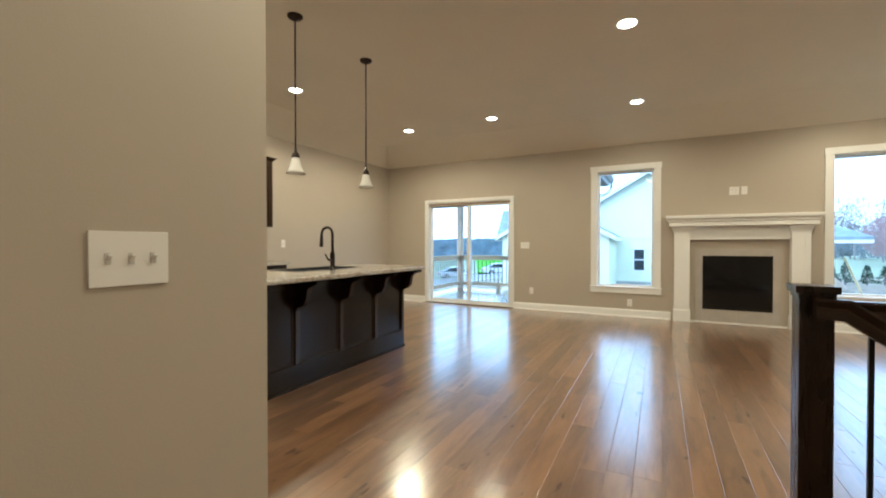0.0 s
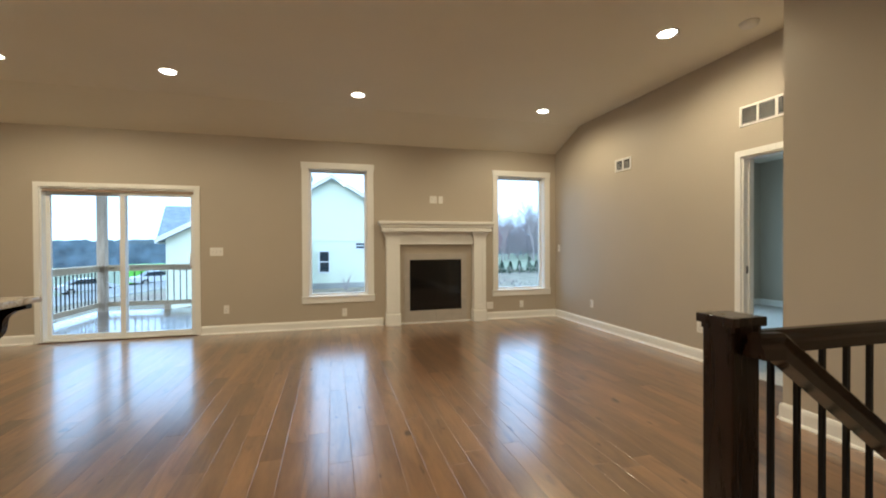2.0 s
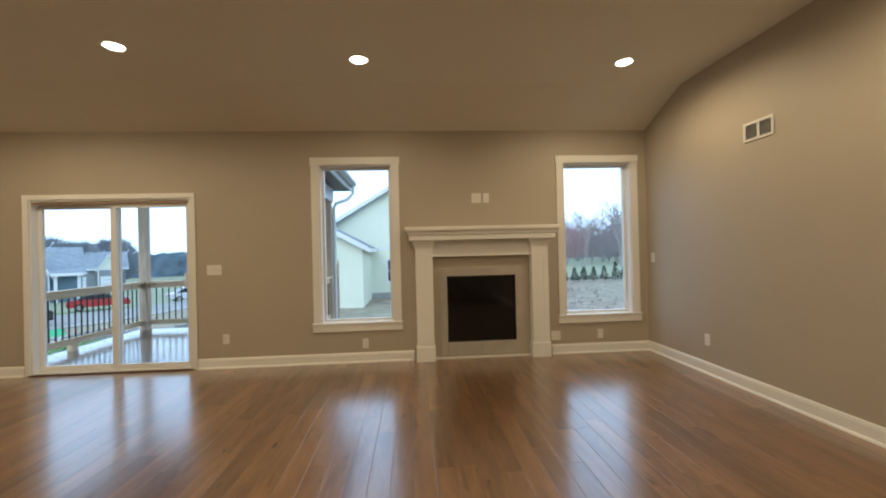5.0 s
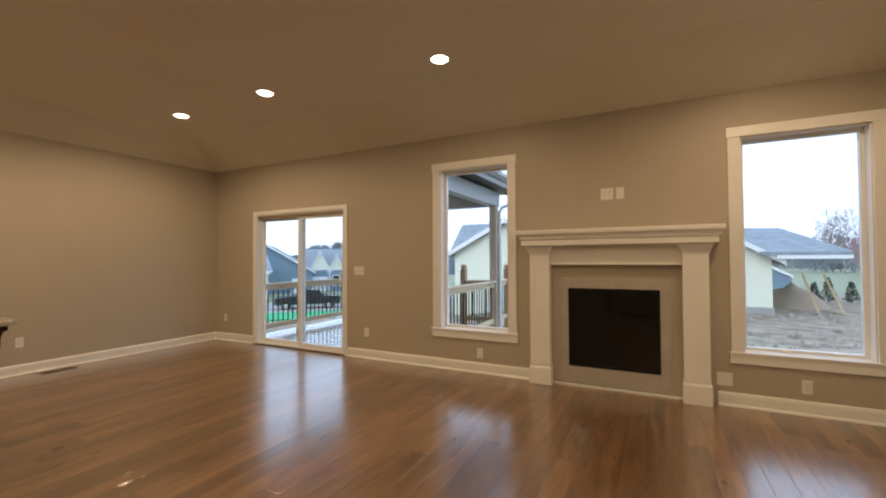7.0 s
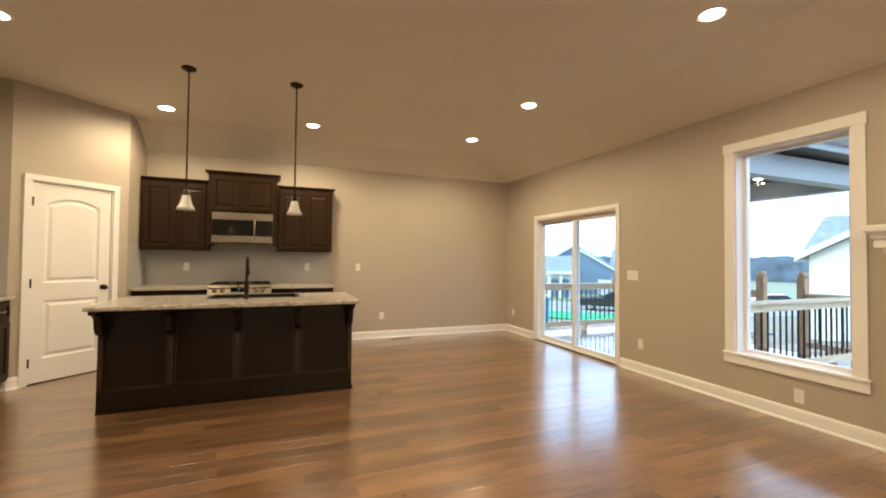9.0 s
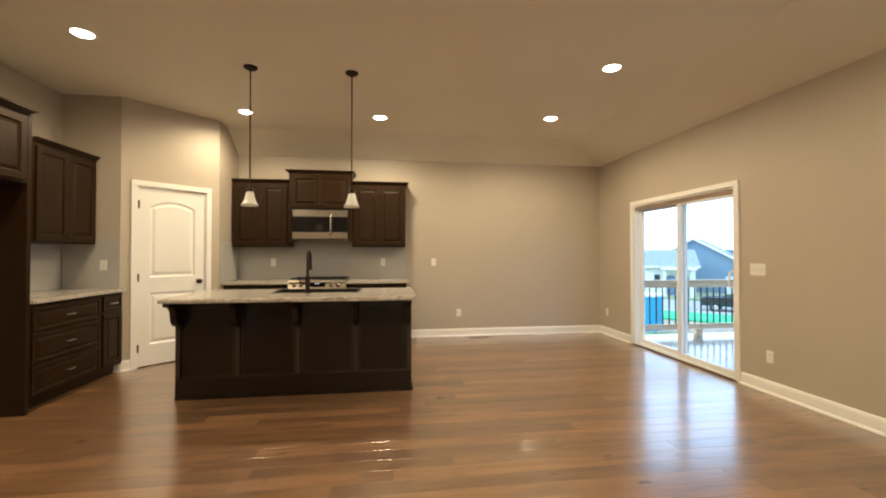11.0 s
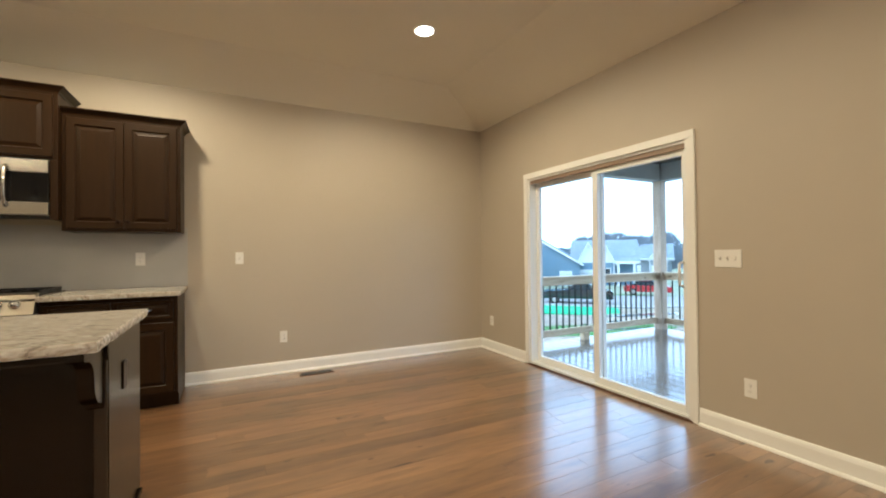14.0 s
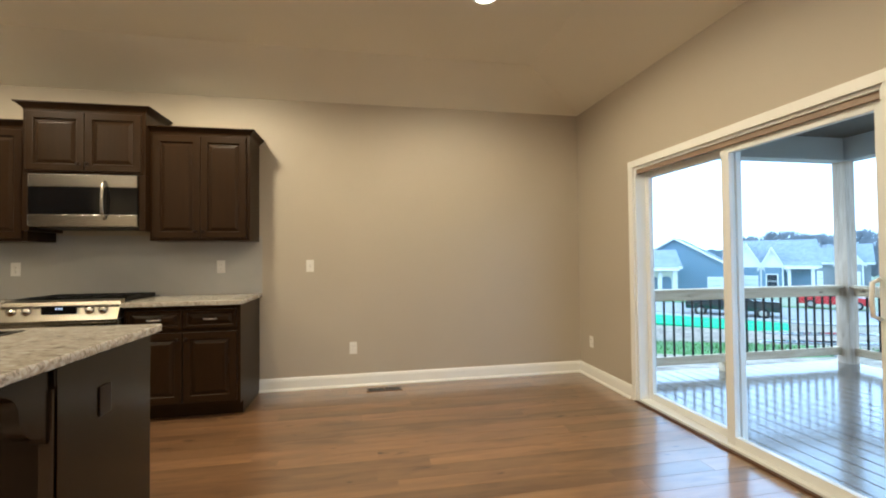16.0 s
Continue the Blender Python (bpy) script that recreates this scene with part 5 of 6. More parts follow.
slope_roof(hn, ((6.0, -0.6, 2.62), (9.0, -0.6, 2.62), (7.65, 4.0, 3.9), (6.0, 4.0, 3.95)))
slope_roof(hn, ((1.0, 0.35, 2.95), (6.0, 0.35, 2.95), (6.0, 4.0, 3.95), (1.0, 4.0, 3.95)))
boxpart("porch_eave", (6.55, 9.0, -0.66, 7.5, 2.46, 2.61), TRIMX, hn)
boxpart("foundation_band", (-6.6, 6.55, -0.05, -0.002, -0.3, 0.3), CONC, hn)
hb = gable_house("garage_wing", (-4.78, 22.0, GZ), 0, 5.5, 3.5, 2.8, 4.25, SIDING_W, "low cream sided gabled wing with grey roof before the taller house", roof_over=0.3)
slope_roof(hb, ((-3.14, 0.1, 2.7), (0.5, 0.1, 2.7), (0.5, 3.6, 4.43), (-3.97, 3.6, 4.43)))
boxpart("side_wall", (-2.74, 2.74, 3.51, 5.8, -0.3, 2.6), SIDING_W, hb)


def windows_on(t, wins):
    for x, z, ww, hh, y in wins:
        e = new("window")
        e.parent = t
        e.matrix_local = pose(x, y - 0.002, z)
        bm = bmesh.new()
        for q in ((-ww / 2 - 0.11, -ww / 2, -0.11, hh + 0.11), (ww / 2, ww / 2 + 0.11, -0.11, hh + 0.11), (-ww / 2, ww / 2, hh, hh + 0.11), (-ww / 2, ww / 2, -0.11, 0), (-ww / 2, ww / 2, hh / 2 - 0.03, hh / 2 + 0.03)):
            box(bm, q[0], q[1], -0.06, 0, q[2], q[3])
        part("frame", bm, TRIMX, e)
        boxpart("pane", (-ww / 2, ww / 2, -0.02, -0.001, 0, hh), GLASSX, e)


def street_front(loc, rz, w, d, eave, ridge, siding, label, gables=(), garages=(), wins=(), posts=(), arches=()):
    """A house with its ridge along the street; small gables, garages and a porch face it."""
    t = thing("street_house", loc, label, "house", "houses beyond the deck", rz)
    bm = bmesh.new()
    prism(bm, [(0, -0.3), (d, -0.3), (d, eave), (d / 2, ridge), (0, eave)], -w / 2, w / 2, "X")
    part("wall", bm, siding, t)
    sl, o = (ridge - eave) / (d / 2), 0.4
    bm = bmesh.new()
    prism(bm, [(-o, eave - sl * o + 0.02), (d / 2, ridge + 0.02), (d + o, eave - sl * o + 0.02), (d + o, eave - sl * o + 0.16), (d / 2, ridge + 0.18), (-o, eave - sl * o + 0.16)], -w / 2 - o, w / 2 + o, "X")
    part("roof", bm, ROOFM, t)
    boxpart("fascia", (-w / 2 - o, w / 2 + o, -o - 0.05, -o - 0.001, eave - sl * o - 0.08, eave - sl * o + 0.17), TRIMX, t)
    for x, gw, peak in gables:
        bay = new("front_gable")
        bay.parent = t
        bay.matrix_local = pose(x, -0.9, 0)
        bm = bmesh.new()
        prism(bm, [(-gw / 2, -0.3), (gw / 2, -0.3), (gw / 2, eave - 0.15), (-gw / 2, eave - 0.15)], 0, 1.1, "Y")
        part("bay_wall", bm, siding, bay)
        bm = bmesh.new()
        prism(bm, [(-gw / 2, eave - 0.149), (gw / 2, eave - 0.149), (0, peak)], 0, d / 2, "Y")
        part("gable_face", bm, SIDING_W, bay)
        k = (peak - eave + 0.15) / (gw / 2)
        bm = bmesh.new()
        for q in (-1, 1):
            prism(bm, [(0, peak + 0.01), (q * (gw / 2 + 0.25), eave - 0.14 - k * 0.25), (q * (gw / 2 + 0.25), eave - k * 0.25), (0, peak + 0.16)], -0.18, d / 2, "Y")
        part("gable_roof", bm, ROOFM, bay)
        bm = bmesh.new()
        for q in (-1, 1):
            prism(bm, [(0, peak - 0.12), (q * (gw / 2 + 0.28), eave - 0.27 - k * 0.28), (q * (gw / 2 + 0.28), eave + 0.02 - k * 0.28), (0, peak + 0.19)], -0.26, -0.181, "Y")
        box(bm, -gw / 2, gw / 2, -0.05, -0.001, eave - 0.3, eave - 0.1)
        box(bm, -0.07, 0.07, -0.05, -0.001, eave - 0.1, peak - 0.2)
        for q in (-gw / 2 + 0.07, gw / 2 - 0.07):
            box(bm, q - 0.07, q + 0.07, -0.05, -0.001, 0, eave - 0.3)
        part("gable_trim", bm, TRIMX, bay)
    for x, gw, gh, y in garages:
        gd = new("garage_door")
        gd.parent = t
        gd.matrix_local = pose(x, y, 0)
        for i in range(4):
            boxpart("door_panel", (-gw / 2, gw / 2, -0.05, -0.002, 0.02 + gh * i / 4, gh * (i + 1) / 4 - 0.02), TRIMX, gd)
    windows_on(t, wins)
    for x in posts:
        boxpart("porch_post", (x - 0.14, x + 0.14, -1.5, -1.22, 0, eave - 0.3), TRIMX, t)
    if posts:
        a_, b_ = min(posts) - 0.4, max(posts) + 0.4
        bm = bmesh.new()
        prism(bm, [(-1.8, eave - 0.3), (0, eave - 0.3), (0, eave + 0.35), (-1.8, eave - 0.15)], a_, b_, "X")
        part("porch_roof", bm, ROOFM, t)
        boxpart("porch_fascia", (a_, b_, -1.86, -1.801, eave - 0.42, eave - 0.1), TRIMX, t)
    for x, aw, ah in arches:
        bm = bmesh.new()
        prism(bm, [(x - aw / 2, 0.05), (x + aw / 2, 0.05)] + [(x + aw / 2 * math.cos(a), ah + 0.35 * math.sin(a)) for a in [math.pi * i / 8 for i in range(9)]], -0.03, -0.002, "Y")
        part("arched_recess", bm, SIDING_B, t)
    return t


def on_street(az, dist):
    a = radians(az)
    x, y = -0.2 + dist * math.sin(a), 4.6 + dist * math.cos(a)
    return (x, y, gz(x, y))


street_front(on_street(-55.0, 50), 59, 8.6, 7, 3.3, 4.9, SIDING_W, "cream single-storey house with columned porch on the far street",
             garages=((-2.9, 2.4, 2.1, 0),), wins=((0.6, 1.0, 0.6, 1.3, 0),), posts=(1.2, 2.5, 3.8), arches=((1.9, 1.0, 1.9), (3.2, 1.0, 1.9)))
gable_house("street_house", on_street(-50.4, 57), 44, 11.6, 11, 2.9, 6.35, SIDING_B, "slate blue house with one wide gable end, far street", doors=((4.0, 1.6, 2.0),), wins=((-1.2, 0.9, 1.1, 1.3),), roof_over=0.4)
street_front(on_street(-41.6, 60), 42, 8.0, 8, 3.3, 5.95, SIDING_B, "slate blue house with twin pale gables and white garage door",
             gables=((-2.0, 2.7, 5.6), (0.25, 2.0, 5.1)), garages=((-2.0, 2.1, 2.1, -0.9),), wins=((0.25, 0.8, 0.9, 1.4, -0.9),), posts=(1.7, 3.6))
street_front(on_street(-37.0, 78), 36, 8.4, 8, 3.3, 5.6, SIDING_G, "grey single-storey house with pale garage doors on the far street",
             gables=((2.2, 2.6, 5.2),), garages=((2.2, 2.0, 2.1, -0.9), (-1.6, 2.4, 2.1, 0)))

HS = [(-63.5, 52, 10, 9, SIDING_W, False)]
for i, (az, dist, w, d, sd, pr) in enumerate(HS):
    a = radians(az)
    x, y = 1.0 + dist * math.sin(a), 4.5 + dist * math.cos(a)
    gable_house("street_house", (x, y, gz(x, y)), -az + (14 if i % 2 else -12), w, d, 3.2, 5.7 + 0.4 * (i % 2), sd,
                ("slate blue" if sd is SIDING_B else "grey" if sd is SIDING_G else "cream") + " sided house with gabled grey roof on the far street",
                doors=((1.2, 3.6, 2.1),), wins=((-2.2, 0.9, 1.1, 1.2),), porch=pr, roof_over=0.35)

# pickup on the street
car = thing("pickup_truck", (-26.9, 31.2, gz(-26.9, 31.2)), "dark pickup truck parked on the street", "car", rz=45)
bm = bmesh.new()
prism(bm, [(-2.75, 0.5), (-2.75, 1.05), (-2.65, 1.12), (-1.5, 1.2), (-0.75, 1.22), (-0.25, 1.78), (1.0, 1.82), (1.25, 1.2), (2.8, 1.2), (2.85, 1.1), (2.85, 0.5)], -0.95, 0.95, "Y")
bmesh.ops.bevel(bm, geom=bm.edges[:], offset=0.05, segments=2, affect="EDGES")
part("body", bm, CARP, car, smooth=False)
bm = bmesh.new()
prism(bm, [(-0.6, 1.24), (-0.18, 1.70), (0.95, 1.74), (1.1, 1.24)], -0.96, 0.96, "Y")
part("side_glass", bm, GLASSX, car)
for wx in (-1.8, 1.85):
    for wy in (-0.85, 0.85):
        wv = new("wheel")
        wv.parent = car
        wv.matrix_local = pose(wx, wy, 0.38, 90)
        bm = bmesh.new()
        lathe(bm, [(0.22, -0.12), (0.36, -0.12), (0.385, -0.09), (0.385, 0.09), (0.36, 0.12), (0.22, 0.12), (0.22, -0.12)], n=20)
        part("tyre", bm, TYRE, wv)
        bm = bmesh.new()
        lathe(bm, [(0.0001, -0.1), (0.1, -0.12), (0.22, -0.1), (0.22, 0.1), (0.1, 0.12), (0.0001, 0.1)], n=16)
        part("rim", bm, NICKEL, wv)
def sedan(x, y, rz, paint, label):
    t = thing("street_car", (x, y, gz(x, y) + 0.1), label, "car", rz=rz)
    bm = bmesh.new()
    prism(bm, [(-2.2, 0.32), (-2.22, 0.72), (-2.1, 0.9), (-1.5, 0.96), (1.0, 0.96), (1.9, 0.86), (2.2, 0.7), (2.2, 0.32)], -0.88, 0.88, "Y")
    bmesh.ops.bevel(bm, geom=bm.edges[:], offset=0.05, segments=2, affect="EDGES")
    part("body", bm, paint, t)
    bm = bmesh.new()
    prism(bm, [(-1.55, 0.95), (-0.85, 1.38), (0.35, 1.42), (1.1, 0.95)], -0.74, 0.74, "Y")
    part("cabin_glass", bm, GLASSX, t)
    bm = bmesh.new()
    prism(bm, [(-0.85, 1.381), (0.35, 1.421), (0.3, 1.46), (-0.8, 1.42)], -0.76, 0.76, "Y")
    part("roof", bm, paint, t)
    for wx in (-1.35, 1.35):
        for wy in (-0.82, 0.82):
            w_ = new("wheel")
            w_.parent = t
            w_.matrix_local = pose(wx, wy, 0.32, 90)
            bm = bmesh.new()
            lathe(bm, [(0.19, -0.1), (0.31, -0.1), (0.325, -0.07), (0.325, 0.07), (0.31, 0.1), (0.19, 0.1), (0.19, -0.1)], n=18)
            part("tyre", bm, TYRE, w_)
            bm = bmesh.new()
            lathe(bm, [(0.0001, -0.08), (0.19, -0.09), (0.19, 0.09), (0.0001, 0.08)], n=14)
            part("rim", bm, NICKEL, w_)
    for wy in (-0.62, 0.62):
        boxpart("tail_lamp", (-2.235, -2.2, wy - 0.18, wy + 0.18, 0.66, 0.78), REDP, t)
    return t


CARW = mat("pale car paint", (0.62, 0.64, 0.66), 0.25, var=0.02, bump=0.0, coat=0.6)
CARR = mat("red car paint", (0.42, 0.03, 0.03), 0.25, var=0.02, bump=0.0, coat=0.6)
sedan(-28, 42, 35, CARR, "small red car parked farther down the street")
sedan(-22.5, 47.0, 40, CARW, "pale silver car parked on the far street")
sedan(-18.0, 50.5, 40, CARW, "pale silver car parked beyond the building plot")


def ribbon(name, material, p, q, width, lift):
    """A flat strip along the ground from p to q."""
    bm = bmesh.new()
    p, q = Vector(p), Vector(q)
    d = (q - p).normalized()
    n = Vector((-d.y, d.x)) * width / 2
    prev = None
    for k in range(41):
        c = p + (q - p) * k / 40
        z = gz(c.x, c.y) + lift
        cur = [bm.verts.new((*(c + n), z - 0.3)), bm.verts.new((*(c + n), z)), bm.verts.new((*(c - n), z)), bm.verts.new((*(c - n), z - 0.3))]
        if prev:
            for a in range(3):
                bm.faces.new((prev[a], prev[a + 1], cur[a + 1], cur[a]))
        prev = cur
    part(name, bm, material, kind="structure")


ribbon("road", mat("street concrete", (0.30, 0.30, 0.29), 0.7, var=0.08, scale=1), (-60, 2), (5, 68), 7.5, 0.10)
ribbon("pavement", CONC, (-60, -5), (12, 68), 1.4, 0.12)


def bumpy(name, x0, x1, y0, y1, z, h, material, label, cat, n=16, seed=1):
    t = thing(name, ((x0 + x1) / 2, (y0 + y1) / 2, z), label, cat)
    bm = bmesh.new()
    vv = {}
    wx, wy = (x1 - x0) / 2, (y1 - y0) / 2
    for i in range(n + 1):
        for j in range(n + 1):
            u, w = i / n * 2 - 1, j / n * 2 - 1
            r = max(0, 1 - math.hypot(u, w))
            zz = h * r ** 0.8 * (1 + 0.35 * noise.noise((u * 3 + seed, w * 3, seed))) - 0.12 * (r <= 0)
            vv[i, j] = bm.verts.new((u * wx, w * wy, zz))
    for i in range(n):
        for j in range(n):
            bm.faces.new((vv[i, j], vv[i + 1, j], vv[i + 1, j + 1], vv[i, j + 1]))
    part("heap", bm, material, t, smooth=True)


def patch(name, cx, cy, rx, ry, rot, material, lift, seed, kind="structure"):
    """A low irregular sheet that follows the ground."""
    bm = bmesh.new()
    ca, sa = math.cos(rot), math.sin(rot)
    rings = []
    for k in range(1, 7):
        row = []
        for i in range(40):
            a = 2 * math.pi * i / 40
            r = k / 6 * (1 + 0.22 * noise.noise((math.cos(a) * 1.7, math.sin(a) * 1.7, seed)))
            u, w = rx * r * math.cos(a), ry * r * math.sin(a)
            x, y = cx + u * ca - w * sa, cy + u * sa + w * ca
            row.append(bm.verts.new((x, y, gz(x, y) + lift - (0.25 if k == 6 else 0))))
        rings.append(row)
    bm.faces.new(rings[0])
    for p, q in zip(rings, rings[1:]):
        for i in range(40):
            bm.faces.new((p[i], p[(i + 1) % 40], q[(i + 1) % 40], q[i]))
    return part(name, bm, material, kind=kind, smooth=True)


GRASS = mat("wet spring grass", (0.10, 0.24, 0.05), 0.8, var=0.25, scale=1.5, bump=0.1, bscale=14)
PUDDLE = mat("standing water", (0.12, 0.115, 0.10), 0.04, bump=0.0, coat=1.0)
patch("ground_lawn", -15.5, 17.6, 6.5, 2.6, 0.72, GRASS, 0.07, 1)
patch("ground_lawn", -31.5, 37.0, 9.0, 1.6, 0.75, GRASS, 0.09, 2)
for px_, py_, pa, pb, ps in ((-12.2, 19.5, 1.5, 0.5, 3), (-14.6, 23.0, 2.2, 0.7, 4), (-10.0, 22.4, 1.1, 0.4, 5), (-17.5, 27.0, 2.5, 0.8, 6)):
    patch("water_puddle", px_, py_, pa, pb, 0.7, PUDDLE, 0.085, ps)
bm = bmesh.new()
rnd = random.Random(19)
for k in range(2600):
    a, r = rnd.uniform(0, 6.283), math.sqrt(rnd.random())
    u, w = 6.0 * r * math.cos(a), 2.3 * r * math.sin(a)
    x, y = -15.5 + u * math.cos(0.72) - w * math.sin(0.72), 17.6 + u * math.sin(0.72) + w * math.cos(0.72)
    p = Vector((x, y, gz(x, y) + 0.05))
    e = Vector((rnd.uniform(-0.02, 0.02), rnd.uniform(-0.02, 0.02), 0))
    bm.faces.new([bm.verts.new(p - e), bm.verts.new(p + e), bm.verts.new(p + Vector((rnd.uniform(-0.04, 0.04), rnd.uniform(-0.04, 0.04), rnd.uniform(0.07, 0.15))))])
part("grass_blades", bm, GRASS, kind="stuff")
bumpy("dirt_mound", 6.25, 9.2, 28.6, 31.8, GZ + 0.02, 1.25, DIRT, "brown heap of excavated dirt in the yard", "dirt heap")
gable_house("garden_shed", (9.9, 45, GZ), 0, 2.4, 2.4, 0.95, 1.6, SIDING_B, "small slate blue shed with a grey gabled roof behind the yard", roof_over=0.1)
rnd = random.Random(77)
bm = bmesh.new()
for k in range(900):
    x, y = rnd.uniform(1.5, 12), 9.5 + 18 * rnd.random() ** 1.3
    if x > 6.6 or y < 25.5:
        c0 = Vector((x, y, gz(x, y) + 0.02))
        q = rnd.uniform(0.04, 0.17)
        vs = [bm.verts.new(c0 + Vector((q * math.cos(a) * rnd.uniform(0.6, 1.2), q * math.sin(a) * rnd.uniform(0.6, 1.2), -0.05))) for a in (0, 1.3, 2.5, 3.8, 5.0)]
        tp = bm.verts.new(c0 + Vector((rnd.uniform(-0.4, 0.4) * q, rnd.uniform(-0.4, 0.4) * q, q * rnd.uniform(0.4, 0.9))))
        for i in range(5):
            bm.faces.new((vs[i], vs[(i + 1) % 5], tp))
part("clods", bm, CLOD, kind="stuff")
bumpy("rubble_heap", 4.0, 9.0, 13.5, 18.5, GZ - 0.05, 0.35, DIRT, "low churned heap of clods in the yard", "dirt heap", seed=5)
t = thing("bare_shrub", (0.3, 24.6, GZ), "thin leafless shrub before the cream house", "shrub")
rnd = random.Random(5)
bm = bmesh.new()
for k in range(16):
    a, e = rnd.uniform(0, 6.283), rnd.uniform(0.15, 0.7)
    top = Vector((math.cos(a) * e, math.sin(a) * e * 0.5, rnd.uniform(0.6, 1.25)))
    tube(bm, [(0, 0, -0.1), top * 0.5 + Vector((0, 0, 0.12)), top], [0.016, 0.01, 0.004], 4)
part("stems", bm, BARK, t)
t = thing("erosion_fabric", (-24.6, 26.6, gz(-24.6, 26.6) + 0.05), "bright green erosion-control fabric strip on the ground", "ground cover", rz=43)
bm = bmesh.new()
prism(bm, [(-2.2, -0.2), (2.2, -0.2), (2.2, 0.05), (1.2, 0.16), (0.2, 0.08), (-1.0, 0.2), (-2.2, 0.06)], -4.5, 4.5, "X")
part("fabric", bm, GREEN, t)
t = thing("portable_toilet", (-20.6, 19.0, gz(-20.6, 19.0)), "blue plastic portable toilet", "portable toilet", rz=35)
boxpart("cabin", (-0.55, 0.55, -0.55, 0.55, 0.0, 2.0), BLUEP, t, b=0.04)
boxpart("roof", (-0.6, 0.6, -0.6, 0.6, 2.0, 2.15), TRIMX, t, b=0.04)
t = thing("waste_container", (-22.0, 57.8, gz(-22.0, 57.8)), "lime green waste container standing by the far street", "waste container", rz=20)
LIME = mat("lime green painted steel", (0.24, 0.62, 0.08), 0.5, var=0.06, bump=0.0)
bm = bmesh.new()
prism(bm, [(-1.9, 0.25), (1.9, 0.25), (2.1, 2.4), (-2.1, 2.4)], -1.0, 1.0, "Y")
part("tub", bm, LIME, t)
for k in range(6):
    boxpart("rib", (-1.75 + 0.66 * k, -1.65 + 0.66 * k, -1.07, -1.001, 0.3, 2.3), LIME, t)
boxpart("skid", (-1.8, 1.8, -0.8, 0.8, 0.0, 0.249), IRON, t)
t = thing("lumber_stakes", (8.0, 27.2, GZ), "two leaning lengths of yellow lumber", "lumber")
for x0_, x1_ in ((0.0, -0.5), (0.85, 0.25)):
    bm = bmesh.new()
    tube(bm, [(x0_, 0, -0.1), (x1_, 0.3, 1.75)], 0.05, 4)
    part("board", bm, LUMBER, t)
rnd = random.Random(3)
for i in range(12):
    bm = bmesh.new()
    h = rnd.uniform(1.05, 1.5)
    bmv = bmesh.new()
    tr = thing("small_evergreen", (9.3 + i * 0.8 + rnd.uniform(-0.12, 0.12), 33 + rnd.uniform(-0.3, 0.3), GZ + 0.05), "young conical evergreen in a planted row", "evergreen", "row of young evergreens")
    lathe(bmv, [(0.06, -0.2), (0.04, h * 0.8), (0.0001, h)], n=6)
    part("trunk", bmv, BARK, tr)
    for k in range(320):
        f = rnd.random() ** 1.4
        z = 0.1 + f * (h - 0.2)
        r0 = 0.36 * (1 - f) * rnd.uniform(0.5, 1.1) + 0.03
        a = rnd.uniform(0, 6.283)
        c0 = Vector((math.cos(a) * r0, math.sin(a) * r0, z))
        s = 0.09
        q = [c0 + Vector((rnd.uniform(-s, s), rnd.uniform(-s, s), rnd.uniform(-s, s))) for _ in range(3)]
        bm.faces.new([bm.verts.new(p) for p in q])
    part("crown", bm, FOLI, tr)


def bare_tree(x, y, h, seed, material=BARK, spread=0.5, name="bare_tree", label="tall leafless grey tree at the edge of the yard"):
    rr = random.Random(seed)
    t = thing(name, (x, y, GZ), label, "tree", "leafless trees")
    bt, bc = bmesh.new(), bmesh.new()
    def grow(bm_, p, d, L, r, depth):
        q = p + d * L
        tube(bm_, [p, (p + q) / 2 + Vector((rr.uniform(-1, 1), rr.uniform(-1, 1), 0)) * L * 0.04, q], [r, r * 0.8, r * 0.6], 5 if depth < 2 else 3)
        if depth >= 5:
            return
        for _ in range(3 if depth else 4):
            dd = (d + Vector((rr.uniform(-1, 1), rr.uniform(-1, 1), rr.uniform(-0.2, 0.7))) * spread * 1.1).normalized()
            grow(bc, p + d * L * rr.uniform(0.55, 1.0), dd, L * rr.uniform(0.55, 0.8), r * 0.62, depth + 1)
    grow(bt, Vector((0, 0, -0.3)), Vector((0, 0, 1)), h * 0.33, h * 0.011, 0)
    part("trunk", bt, BARK, t)
    part("crown", bc, material, t)
    return t


for i, (x, y, h, red) in enumerate(((21.5, 60, 7.5, 1), (24, 58, 9, 0), (26, 62, 8, 1), (29, 58, 11, 0), (33, 64, 12, 0))):
    bare_tree(x, y, h, 20 + i, REDTWIG if red else BARK)
def twig_mass(bm, x, y, z, w, h, n, rr, thick=0.03):
    """Many short twigs filling a rounded crown above a point."""
    for _ in range(n):
        a, f = rr.uniform(0, 6.283), rr.random()
        rad = w / 2 * math.sqrt(rr.random()) * math.sin(math.pi * (0.12 + 0.8 * f)) ** 0.6
        p = Vector((x + rad * math.cos(a), y + rad * math.sin(a) * 0.7, z + h * (0.12 + 0.8 * f)))
        d = Vector((math.cos(a) * rr.uniform(0.1, 0.9), math.sin(a) * 0.5, rr.uniform(0.4, 1.3))).normalized() * h * rr.uniform(0.07, 0.15)
        q = d.cross(Vector((0.2, 1, 0.3))).normalized() * thick
        bm.faces.new([bm.verts.new(p + q), bm.verts.new(p - q), bm.verts.new(p + d)])


